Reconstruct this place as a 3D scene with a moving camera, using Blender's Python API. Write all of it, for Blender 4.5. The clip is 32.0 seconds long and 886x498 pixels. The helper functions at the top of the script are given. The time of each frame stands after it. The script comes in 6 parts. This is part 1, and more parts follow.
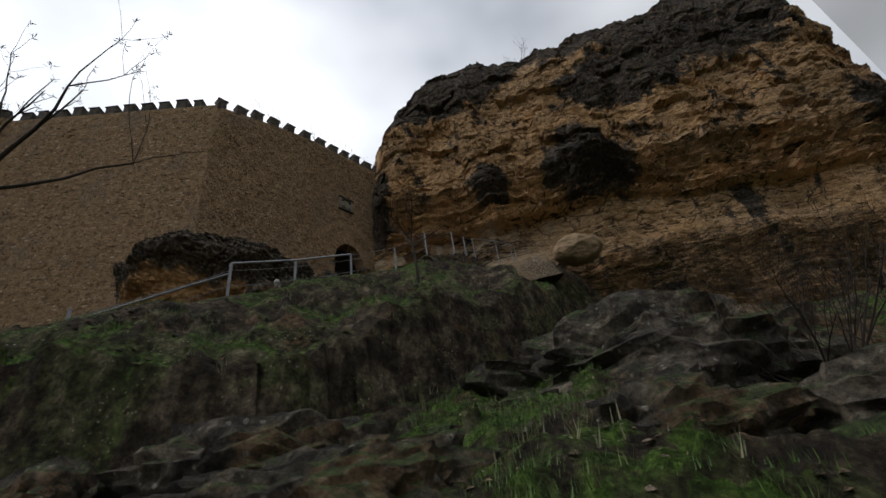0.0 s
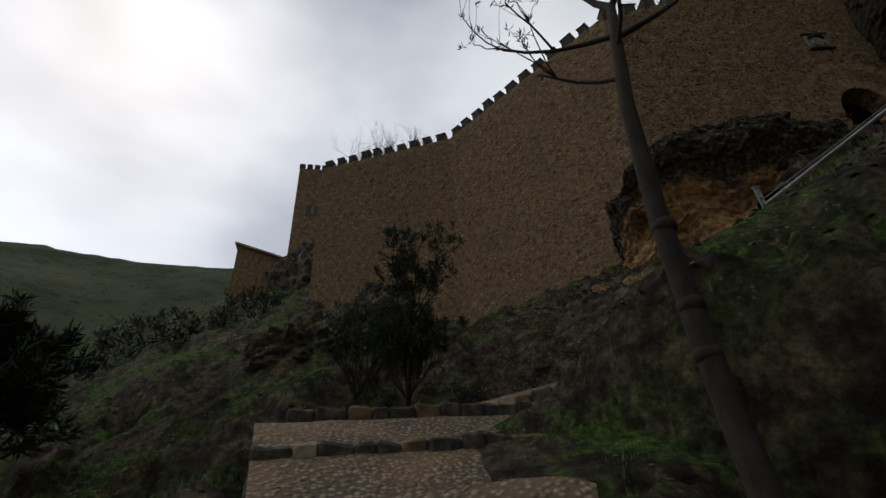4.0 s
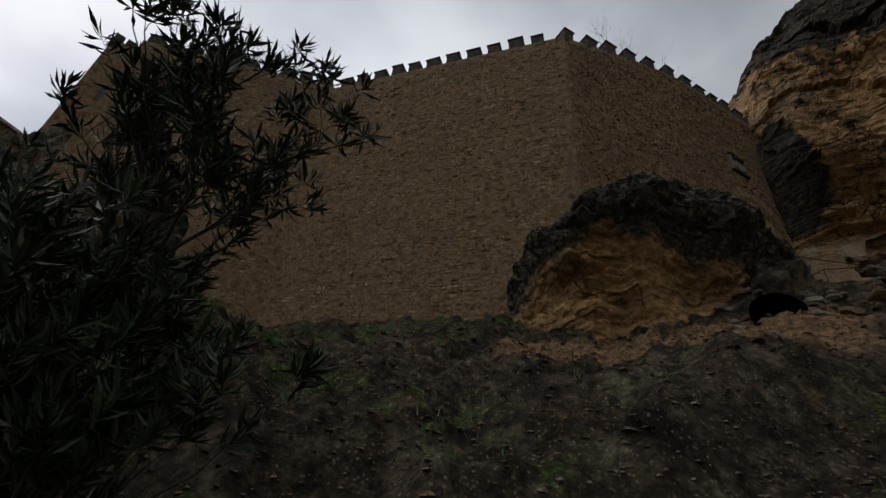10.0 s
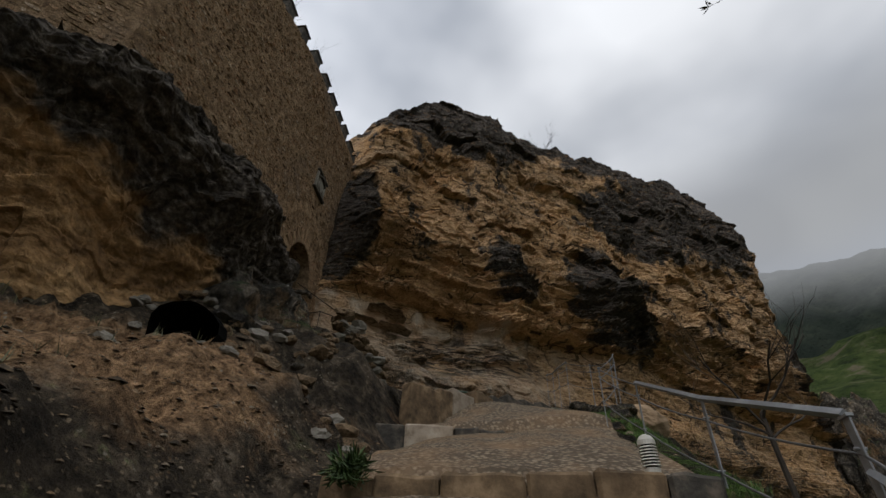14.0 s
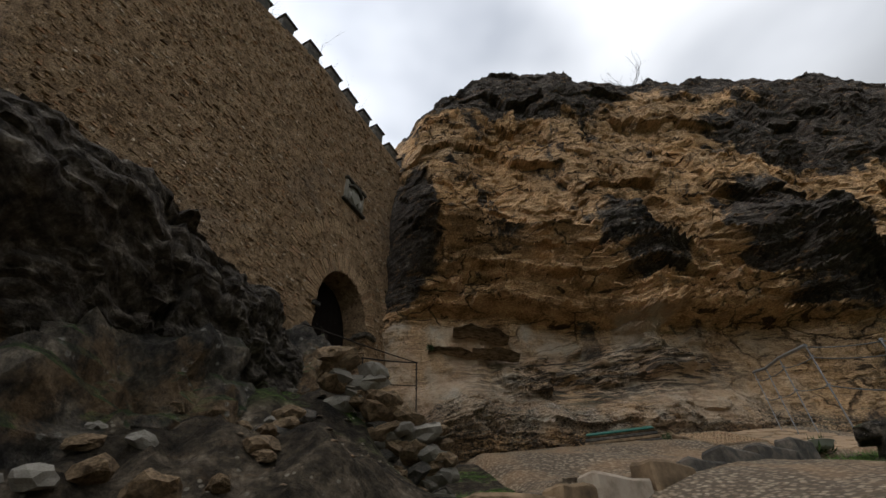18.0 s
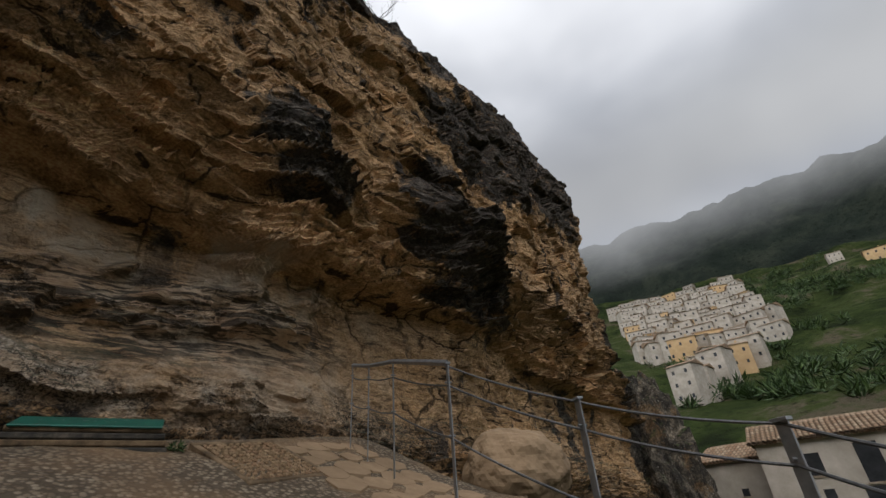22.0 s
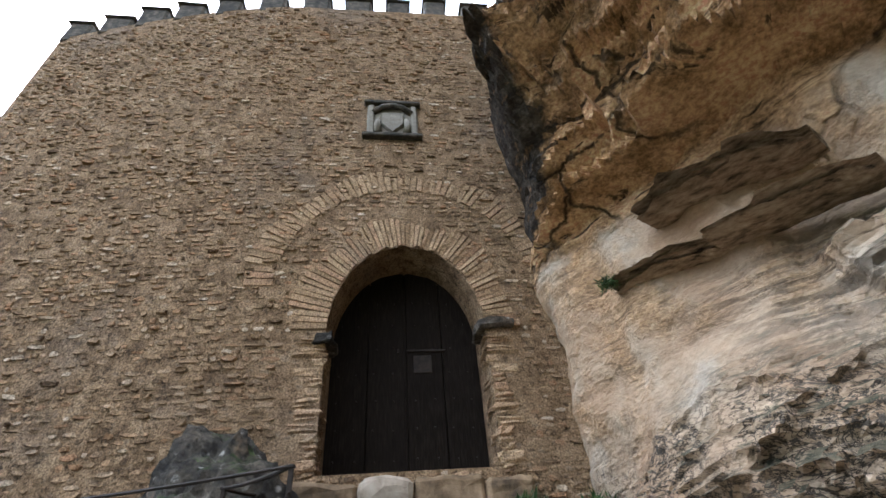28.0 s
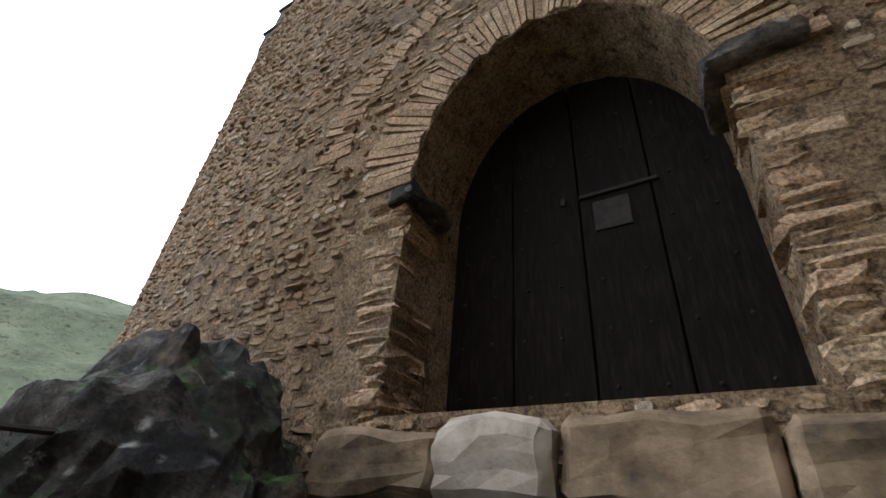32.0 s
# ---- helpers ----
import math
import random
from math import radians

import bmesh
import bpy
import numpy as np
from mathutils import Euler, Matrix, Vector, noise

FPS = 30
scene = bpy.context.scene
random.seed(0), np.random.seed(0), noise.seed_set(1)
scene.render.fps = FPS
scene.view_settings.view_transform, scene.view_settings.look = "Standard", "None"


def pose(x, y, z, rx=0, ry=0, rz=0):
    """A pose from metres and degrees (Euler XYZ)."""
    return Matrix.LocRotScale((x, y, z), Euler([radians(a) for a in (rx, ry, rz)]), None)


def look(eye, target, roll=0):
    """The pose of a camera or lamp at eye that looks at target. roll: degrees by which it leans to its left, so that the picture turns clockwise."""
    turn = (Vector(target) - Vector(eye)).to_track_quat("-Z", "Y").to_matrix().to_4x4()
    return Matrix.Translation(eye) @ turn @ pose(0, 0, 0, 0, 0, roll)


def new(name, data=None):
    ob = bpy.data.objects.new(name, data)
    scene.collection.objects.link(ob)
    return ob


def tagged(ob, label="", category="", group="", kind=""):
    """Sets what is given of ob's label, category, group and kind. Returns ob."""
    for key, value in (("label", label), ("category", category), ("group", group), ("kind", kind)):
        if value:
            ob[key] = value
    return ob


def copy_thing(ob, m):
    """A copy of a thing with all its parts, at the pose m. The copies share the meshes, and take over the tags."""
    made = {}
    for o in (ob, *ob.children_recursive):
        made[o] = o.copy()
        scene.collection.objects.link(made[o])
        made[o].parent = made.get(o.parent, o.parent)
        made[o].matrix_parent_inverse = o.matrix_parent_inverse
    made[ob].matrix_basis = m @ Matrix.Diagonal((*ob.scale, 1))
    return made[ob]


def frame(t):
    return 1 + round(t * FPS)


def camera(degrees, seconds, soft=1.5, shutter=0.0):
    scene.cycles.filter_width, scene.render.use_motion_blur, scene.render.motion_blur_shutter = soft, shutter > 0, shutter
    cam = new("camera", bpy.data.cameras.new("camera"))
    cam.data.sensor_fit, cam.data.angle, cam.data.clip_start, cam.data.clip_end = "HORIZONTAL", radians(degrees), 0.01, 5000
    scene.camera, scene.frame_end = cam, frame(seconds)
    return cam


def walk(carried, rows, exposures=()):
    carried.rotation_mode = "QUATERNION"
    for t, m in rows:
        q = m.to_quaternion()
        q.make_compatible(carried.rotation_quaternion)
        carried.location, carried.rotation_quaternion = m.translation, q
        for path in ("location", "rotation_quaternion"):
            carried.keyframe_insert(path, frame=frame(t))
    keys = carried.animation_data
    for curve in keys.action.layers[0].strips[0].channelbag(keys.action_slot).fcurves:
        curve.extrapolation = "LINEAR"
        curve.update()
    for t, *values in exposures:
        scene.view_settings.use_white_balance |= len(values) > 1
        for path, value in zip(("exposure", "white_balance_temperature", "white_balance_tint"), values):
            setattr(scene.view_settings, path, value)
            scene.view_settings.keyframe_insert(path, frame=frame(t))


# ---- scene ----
cam = camera(87.9, 32.0)
PATH = [
    (0, (0.0, 0.0, 1.5), (-0.014, 1.705, 2.546), -8.71),
    (0.5, (-0.727, 0.243, 1.582), (-0.971, 1.953, 2.59), -10.28),
    (1, (-1.528, 0.408, 1.684), (-1.949, 2.106, 2.653), -11.21),
    (1.5, (-2.419, 0.382, 1.813), (-3.008, 2.025, 2.789), -10.57),
    (2, (-3.272, 0.467, 1.907), (-4.046, 2.029, 2.887), -8.81),
    (2.5, (-3.977, 0.661, 2.32), (-4.885, 2.142, 3.312), -7.38),
    (3, (-4.863, 0.915, 2.532), (-5.878, 2.319, 3.531), -6.47),
    (3.5, (-5.64, 1.169, 2.651), (-6.784, 2.462, 3.66), -5.50),
    (4, (-6.513, 1.66, 2.763), (-7.851, 2.744, 3.781), -3.12),
    (4.5, (-7.276, 1.896, 2.943), (-8.746, 2.83, 3.926), -2.22),
    (6.5, (-8.857, 2.461, 3.631), (-10.501, 3.138, 4.546), -0.36),
    (7, (-9.182, 2.791, 3.768), (-10.803, 3.487, 4.711), -1.29),
    (7.5, (-9.46, 3.155, 3.946), (-11.04, 3.893, 4.925), -2.27),
    (8, (-9.837, 3.585, 4.098), (-11.349, 4.421, 5.107), -4.11),
    (8.5, (-10.088, 3.909, 4.67), (-11.511, 4.881, 5.685), -4.45),
    (9, (-10.368, 4.342, 5.144), (-11.653, 5.47, 6.182), -5.21),
    (9.5, (-10.724, 4.867, 5.431), (-11.772, 6.183, 6.513), -4.38),
    (10, (-11.256, 5.377, 5.343), (-11.986, 6.886, 6.434), 5.78),
    (10.5, (-11.35, 5.836, 5.409), (-11.76, 7.462, 6.498), 5.22),
    (11, (-11.26, 6.432, 5.787), (-11.298, 8.092, 6.903), 5.30),
    (11.5, (-11.093, 6.874, 5.977), (-10.752, 8.472, 7.13), 5.41),
    (12, (-10.816, 7.351, 6.175), (-10.141, 8.816, 7.359), 4.65),
    (12.5, (-10.336, 7.734, 6.41), (-9.575, 9.165, 7.582), 4.24),
    (13, (-9.898, 8.054, 6.635), (-9.073, 9.453, 7.803), 4.44),
    (13.5, (-9.372, 8.452, 6.925), (-8.517, 9.843, 8.08), 4.73),
    (14, (-8.812, 8.848, 7.219), (-7.989, 10.231, 8.407), 3.45),
    (14.5, (-8.422, 9.135, 7.419), (-7.665, 10.537, 8.627), 1.67),
    (15, (-8.01, 9.544, 7.837), (-7.37, 10.986, 9.066), -0.33),
    (15.5, (-7.65, 9.995, 8.08), (-7.119, 11.49, 9.297), -0.69),
    (17.5, (-6.115, 12.264, 9.419), (-5.733, 13.792, 10.652), -2.72),
    (18, (-5.785, 12.915, 9.659), (-5.425, 14.418, 10.929), -2.19),
    (18.5, (-5.446, 13.208, 9.923), (-4.993, 14.665, 11.216), -1.83),
    (19, (-5.001, 13.349, 10.093), (-4.377, 14.75, 11.376), -0.36),
    (19.5, (-4.611, 13.619, 10.352), (-3.755, 14.911, 11.616), 0.66),
    (20, (-4.28, 14.143, 10.644), (-3.339, 15.367, 11.916), 0.92),
    (20.5, (-3.914, 14.604, 10.766), (-2.924, 15.793, 12.033), 0.14),
    (21, (-3.462, 15.094, 11.021), (-2.392, 16.241, 12.262), -1.27),
    (21.5, (-2.943, 15.653, 11.282), (-1.702, 16.676, 12.472), -2.56),
    (22, (-2.461, 16.009, 11.653), (-0.948, 16.84, 12.664), -4.45),
    (22.5, (-2.074, 16.469, 11.961), (-0.415, 17.158, 12.841), -5.95),
    (23, (-1.898, 16.926, 12.203), (-0.257, 17.714, 13.03), -6.87),
    (23.5, (-1.692, 17.6, 12.434), (-0.249, 18.68, 13.302), -6.28),
    (24, (-1.351, 18.294, 12.525), (-0.372, 19.746, 13.49), -5.58),
    (24.5, (-1.362, 18.834, 12.669), (-0.714, 20.418, 13.703), -6.03),
    (25, (-1.404, 18.965, 12.529), (-1.114, 20.669, 13.536), -7.83),
    (25.5, (-1.662, 19.448, 12.749), (-1.732, 21.129, 13.831), -10.89),
    (26, (-1.772, 19.762, 12.756), (-2.23, 21.342, 13.894), -13.42),
    (26.5, (-1.541, 19.712, 12.957), (-2.308, 21.163, 14.1), -11.75),
    (28.5, (-1.545, 20.527, 13.267), (-2.672, 21.669, 14.461), -3.27),
    (29, (-1.961, 20.986, 13.273), (-3.081, 22.102, 14.498), -1.93),
    (29.5, (-2.35, 21.404, 13.393), (-3.423, 22.496, 14.679), -3.51),
    (30, (-2.554, 21.804, 13.549), (-3.615, 22.817, 14.908), -3.65),
    (30.5, (-2.696, 22.132, 13.558), (-3.789, 23.073, 14.943), -3.27),
    (31, (-3.06, 22.467, 13.712), (-4.248, 23.361, 15.049), -4.07),
    (31.5, (-3.437, 22.758, 13.623), (-4.836, 23.456, 14.871), -3.50),
    (32, (-3.809, 23.288, 13.719), (-5.482, 23.407, 14.809), 5.36),
]
walk(cam, [(t, look(eye, target, roll)) for t, eye, target, roll in PATH],
     exposures=[(0.0, 0.3, 6500, 10), (2.0, -0.05, 6500, 10), (4.0, -0.35, 6500, 10), (7.0, -0.6, 6500, 10), (9.0, -0.5, 6500, 10), (12.0, 0.2, 6500, 10), (13.5, 0.32, 6500, 10), (18.0, 0.75, 6500, 10), (20.0, 0.45, 6500, 10), (22.0, 0.52, 6500, 11), (23.0, 0.8, 6500, 11), (24.0, 1.85, 6500, 11), (25.0, 2.7, 6500, 11), (26.0, 2.9, 6300, 11), (29.0, 2.7, 5500, 10), (31.0, 2.55, 5600, 11), (32.0, 2.5, 5800, 11)])

# ---- light: an overcast sky and a very soft sun ----
SUN_DIR = Vector((-0.66, -0.10, 0.72)).normalized()


def make_world():
    w = bpy.data.worlds.new("overcast_sky")
    scene.world = w
    w.use_nodes = True
    nt = w.node_tree
    nt.nodes.clear()
    N, L = nt.nodes.new, nt.links.new
    out, bg = N("ShaderNodeOutputWorld"), N("ShaderNodeBackground")
    sky = N("ShaderNodeTexSky")
    sky.sky_type, sky.sun_disc = "NISHITA", False
    sky.sun_elevation, sky.sun_rotation = math.asin(SUN_DIR.z), math.atan2(SUN_DIR.x, SUN_DIR.y)
    tc, mp = N("ShaderNodeTexCoord"), N("ShaderNodeMapping")
    mp.inputs["Scale"].default_value = (1.0, 1.0, 1.9)
    L(tc.outputs["Generated"], mp.inputs["Vector"])
    n1 = N("ShaderNodeTexNoise")
    n1.inputs["Scale"].default_value, n1.inputs["Detail"].default_value = 1.5, 4.0
    n1.inputs["Roughness"].default_value = 0.42
    L(mp.outputs["Vector"], n1.inputs["Vector"])
    ramp = N("ShaderNodeValToRGB")
    e = ramp.color_ramp.elements
    e[0].position, e[0].color = 0.39, (0.40, 0.415, 0.435, 1)
    e[1].position, e[1].color = 0.63, (1.0, 1.01, 1.02, 1)
    L(n1.outputs["Fac"], ramp.inputs["Fac"])
    mix = N("ShaderNodeMixRGB")
    mix.inputs["Fac"].default_value = 0.04
    L(ramp.outputs["Color"], mix.inputs["Color1"])
    L(sky.outputs["Color"], mix.inputs["Color2"])
    # heavier cloud towards the mountain side
    sep, mr = N("ShaderNodeSeparateXYZ"), N("ShaderNodeMapRange")
    L(tc.outputs["Generated"], sep.inputs[0])
    L(sep.outputs["X"], mr.inputs["Value"])
    mr.interpolation_type = "SMOOTHSTEP"
    for k, v in (("From Min", -0.4), ("From Max", 1.0), ("To Min", 1.04), ("To Max", 0.62)):
        mr.inputs[k].default_value = v
    # the cloud glows where the sun stands behind it
    dot, glow = N("ShaderNodeVectorMath"), N("ShaderNodeMapRange")
    dot.operation = "DOT_PRODUCT"
    L(tc.outputs["Generated"], dot.inputs[0])
    dot.inputs[1].default_value = SUN_DIR
    glow.interpolation_type = "SMOOTHSTEP"
    for k, v in (("From Min", 0.72), ("From Max", 1.0), ("To Min", 0.94), ("To Max", 1.08)):
        glow.inputs[k].default_value = v
    L(dot.outputs["Value"], glow.inputs["Value"])
    mul = N("ShaderNodeMath")
    mul.operation = "MULTIPLY"
    L(mr.outputs["Result"], mul.inputs[0])
    L(glow.outputs["Result"], mul.inputs[1])
    L(mul.outputs[0], bg.inputs["Strength"])
    L(mix.outputs["Color"], bg.inputs["Color"])
    L(bg.outputs["Background"], out.inputs["Surface"])


make_world()
sun = new("sun", bpy.data.lights.new("sun", "SUN"))
sun.data.energy, sun.data.angle, sun.data.color = 0.5, radians(40), (1.0, 0.965, 0.91)
sun.rotation_euler = SUN_DIR.to_track_quat("Z", "Y").to_euler()


# ---- materials ----
class Mat:
    """A short hand for building a node material."""

    def __init__(self, name, rough=0.85, spec=0.3, metal=0.0):
        self.m = bpy.data.materials.new(name)
        self.m.use_nodes = True
        self.nt = self.m.node_tree
        self.b = self.nt.nodes["Principled BSDF"]
        self.b.inputs["Roughness"].default_value = rough
        self.b.inputs["Specular IOR Level"].default_value = spec
        self.b.inputs["Metallic"].default_value = metal
        self.tc = self.nt.nodes.new("ShaderNodeTexCoord")
        self.co = self.tc.outputs["Object"]

    def node(self, kind, **inputs):
        n = self.nt.nodes.new(kind)
        for k, v in inputs.items():
            self.set(n.inputs[k.replace("_", " ")], v)
        return n

    def set(self, sock, v):
        if isinstance(v, bpy.types.NodeSocket):
            self.nt.links.new(v, sock)
        else:
            sock.default_value = v

    def scaled(self, s):
        return self.node("ShaderNodeMapping", Vector=self.co, Scale=s if isinstance(s, tuple) else (s, s, s)).outputs["Vector"]

    def noise(self, scale, detail=4.0, rough=0.55, vec=None, warp=0.0):
        return self.node("ShaderNodeTexNoise", Vector=vec or self.co, Scale=scale, Detail=detail, Roughness=rough, Distortion=warp).outputs["Fac"]

    def voronoi(self, scale, vec=None, feature="F1", out="Distance", rand=1.0):
        n = self.node("ShaderNodeTexVoronoi", Vector=vec or self.co, Scale=scale, Randomness=rand)
        n.feature = feature
        return n.outputs[out]

    def ramp(self, fac, *stops):
        n = self.node("ShaderNodeValToRGB", Fac=fac)
        e = n.color_ramp.elements
        while len(e) < len(stops):
            e.new(0.5)
        for el, (p, c) in zip(e, stops):
            el.position = p
            el.color = (*c, 1) if isinstance(c, tuple) else (c, c, c, 1)
        return n.outputs["Color"]

    def mix(self, fac, a, b, mode="MIX"):
        n = self.nt.nodes.new("ShaderNodeMixRGB")
        n.blend_type = mode
        for k, v in (("Fac", fac), ("Color1", a), ("Color2", b)):
            if isinstance(v, tuple) and len(v) == 3:
                v = (*v, 1)
            self.set(n.inputs[k], v)
        return n.outputs["Color"]

    def math(self, op, a, b=0.5):
        n = self.nt.nodes.new("ShaderNodeMath")
        n.operation = op
        self.set(n.inputs[0], a)
        self.set(n.inputs[1], b)
        return n.outputs[0]

    def near(self, centre, size, soft=0.35):
        """1 inside an ellipsoid, 0 outside, with a soft rim."""
        off = self.node("ShaderNodeVectorMath", Vector=self.co)
        off.operation = "SUBTRACT"
        off.inputs[1].default_value = centre
        sc = self.nt.nodes.new("ShaderNodeVectorMath")
        sc.operation = "DIVIDE"
        self.nt.links.new(off.outputs[0], sc.inputs[0])
        sc.inputs[1].default_value = size
        ln = self.nt.nodes.new("ShaderNodeVectorMath")
        ln.operation = "LENGTH"
        self.nt.links.new(sc.outputs[0], ln.inputs[0])
        wob = self.math("ADD", ln.outputs["Value"], self.math("MULTIPLY", self.math("SUBTRACT", self.noise(0.9, 6, 0.65), 0.5), 1.3))
        mr = self.node("ShaderNodeMapRange", Value=wob)
        mr.inputs["From Min"].default_value, mr.inputs["From Max"].default_value = 1.0 + soft * 0.5, 1.0 - soft * 0.5
        return mr.outputs["Result"]

    def random(self):
        return self.nt.nodes.new("ShaderNodeObjectInfo").outputs["Random"]

    def island(self):
        return self.nt.nodes.new("ShaderNodeNewGeometry").outputs["Random Per Island"]

    def normal_z(self):
        g = self.nt.nodes.new("ShaderNodeNewGeometry")
        s = self.nt.nodes.new("ShaderNodeSeparateXYZ")
        self.nt.links.new(g.outputs["Normal"], s.inputs[0])
        return s.outputs["Z"]

    def bump(self, height, strength=0.5, distance=0.05, chain=None):
        n = self.node("ShaderNodeBump", Height=height, Strength=strength, Distance=distance)
        if chain is not None:
            self.nt.links.new(chain, n.inputs["Normal"])
        self.nt.links.new(n.outputs["Normal"], self.b.inputs["Normal"])
        return n.outputs["Normal"]

    def color(self, c):
        self.set(self.b.inputs["Base Color"], (*c, 1) if isinstance(c, tuple) and len(c) == 3 else c)
        return self

    def rough(self, v):
        self.set(self.b.inputs["Roughness"], v)
        return self


def mat_cliff():
    m = Mat("layered_limestone", 0.92, 0.2)
    sep = m.node("ShaderNodeSeparateXYZ", Vector=m.co)
    warp = m.math("SUBTRACT", m.noise(0.5, 5, 0.6), 0.5)
    dip = m.math("ADD", m.math("ADD", sep.outputs["Z"], m.math("MULTIPLY", sep.outputs["X"], 0.055)), m.math("MULTIPLY", warp, 1.6))
    flat = m.scaled((0.3, 0.3, 1.7))
    thin = m.scaled((0.7, 0.7, 5.5))
    big, lay = m.noise(0.17, 5, 0.6), m.noise(1.0, 7, 0.66, flat, 0.7)
    fine, grit = m.noise(3.2, 10, 0.68, m.scaled((0.6, 0.6, 1.5))), m.noise(22, 7, 0.7, m.scaled((0.7, 0.7, 1.4)))
    base = m.ramp(big, (0.32, (0.34, 0.225, 0.125)), (0.46, (0.48, 0.31, 0.17)), (0.56, (0.52, 0.305, 0.14)), (0.70, (0.49, 0.335, 0.195)))
    base = m.mix(m.ramp(lay, (0.44, 0.0), (0.58, 0.85)), base, m.ramp(fine, (0.40, (0.37, 0.22, 0.105)), (0.60, (0.55, 0.36, 0.19))))
    # pale smooth plaster-like band, orange layers over it
    band = m.math("MULTIPLY", m.ramp(m.math("MULTIPLY", m.math("SUBTRACT", dip, 12.6), 0.2), (0.10, 0.0), (0.16, 1.0), (0.80, 1.0), (0.84, 0.0)),
                  m.ramp(m.math("MULTIPLY", m.math("ADD", sep.outputs["X"], 8.0), 0.04), (0.44, 1.0), (0.66, 0.0)))
    plaster = m.ramp(m.noise(0.9, 8, 0.6, None, 0.4), (0.36, (0.39, 0.26, 0.16)), (0.50, (0.45, 0.335, 0.225)), (0.62, (0.48, 0.40, 0.305)))
    patchy = m.ramp(m.noise(0.5, 7, 0.66), (0.50, 1.0), (0.58, 0.45))
    smooth = m.math("MULTIPLY", band, patchy)
    base = m.mix(smooth, base, plaster)
    rust = m.ramp(m.math("MULTIPLY", m.math("SUBTRACT", dip, 16.6), 0.2), (0.0, 0.0), (0.05, 1.0), (0.40, 1.0), (0.62, 0.0))
    base = m.mix(m.math("MULTIPLY", rust, m.ramp(lay, (0.42, 0.1), (0.54, 0.75))), base, m.ramp(fine, (0.40, (0.50, 0.29, 0.13)), (0.60, (0.68, 0.46, 0.25))))
    # dark bedding lines, and upright joints that cut the faces into blocks
    bed = m.noise(1.0, 6, 0.66, thin, 0.9)
    line = m.ramp(bed, (0.385, 1.0), (0.42, 0.0))
    bend = m.node("ShaderNodeVectorMath", Vector=m.scaled((0.55, 0.55, 0.95)))
    bend.operation = "ADD"
    shift = m.node("ShaderNodeTexNoise", Vector=m.co, Scale=0.9, Detail=5.0)
    m.nt.links.new(shift.outputs["Color"], bend.inputs[1])
    joint = m.ramp(m.voronoi(1.0, bend.outputs[0], "DISTANCE_TO_EDGE"), (0.008, 1.0), (0.035, 0.0))
    joint = m.math("MULTIPLY", joint, m.ramp(m.noise(0.45, 5, 0.6), (0.46, 0.15), (0.56, 1.0)))
    keep = m.math("SUBTRACT", 1.0, m.math("MULTIPLY", smooth, 0.85))
    lines = m.math("MULTIPLY", m.math("MAXIMUM", m.math("MULTIPLY", line, 0.9), m.math("MULTIPLY", joint, 0.85)), keep)
    base = m.mix(lines, base, (0.034, 0.022, 0.013))
    # a net of dried roots low on the face: thin dark threads at two sizes
    low = m.ramp(m.math("MULTIPLY", m.math("SUBTRACT", dip, 10.0), 0.2), (0.76, 1.0), (0.90, 0.0))
    roots = 0.0
    for sc, w, seed in ((2.6, 0.020, 0.7), (6.0, 0.030, 1.6)):
        v = m.noise(sc, 5, 0.62, m.scaled((0.9, 0.9, 1.9)), seed)
        thread = m.ramp(m.math("ABSOLUTE", m.math("SUBTRACT", v, 0.5)), (w * 0.5, 1.0), (w, 0.0))
        roots = m.math("MAXIMUM", roots, thread)
    mats = m.ramp(m.noise(0.8, 7, 0.68), (0.42, 0.0), (0.54, 1.0))
    base = m.mix(m.math("MULTIPLY", low, m.math("MULTIPLY", m.math("ADD", mats, 0.25), roots)), base, m.ramp(grit, (0.35, (0.030, 0.024, 0.018)), (0.65, (0.13, 0.105, 0.08))))
    base = m.mix(m.math("MULTIPLY", m.math("MULTIPLY", low, mats), m.ramp(grit, (0.38, 0.6), (0.52, 0.0))), base, (0.075, 0.058, 0.040))
    # thin dark layers in the jutting wedge
    wedge = m.near((1.4, 23.6, 15.1), (3.6, 4, 0.9), 0.5)
    base = m.mix(m.math("MULTIPLY", wedge, m.ramp(m.noise(1.0, 6, 0.7, m.scaled((1.2, 1.2, 11.0)), 0.6), (0.48, 0.92), (0.56, 0.0))), base, (0.040, 0.032, 0.024))
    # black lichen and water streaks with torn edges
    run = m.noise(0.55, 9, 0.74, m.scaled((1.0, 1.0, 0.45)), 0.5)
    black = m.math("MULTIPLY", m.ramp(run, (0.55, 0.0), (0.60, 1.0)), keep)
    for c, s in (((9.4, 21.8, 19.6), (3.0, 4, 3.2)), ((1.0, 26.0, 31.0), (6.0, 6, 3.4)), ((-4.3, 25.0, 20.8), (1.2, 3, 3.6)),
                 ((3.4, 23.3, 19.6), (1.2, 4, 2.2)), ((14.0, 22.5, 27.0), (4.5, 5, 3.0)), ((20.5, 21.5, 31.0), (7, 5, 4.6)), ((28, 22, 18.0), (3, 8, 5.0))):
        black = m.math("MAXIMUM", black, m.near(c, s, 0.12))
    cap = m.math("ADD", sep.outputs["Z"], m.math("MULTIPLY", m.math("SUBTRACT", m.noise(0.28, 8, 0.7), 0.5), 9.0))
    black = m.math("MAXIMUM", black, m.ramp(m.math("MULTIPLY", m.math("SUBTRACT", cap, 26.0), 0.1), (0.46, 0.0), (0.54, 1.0)))
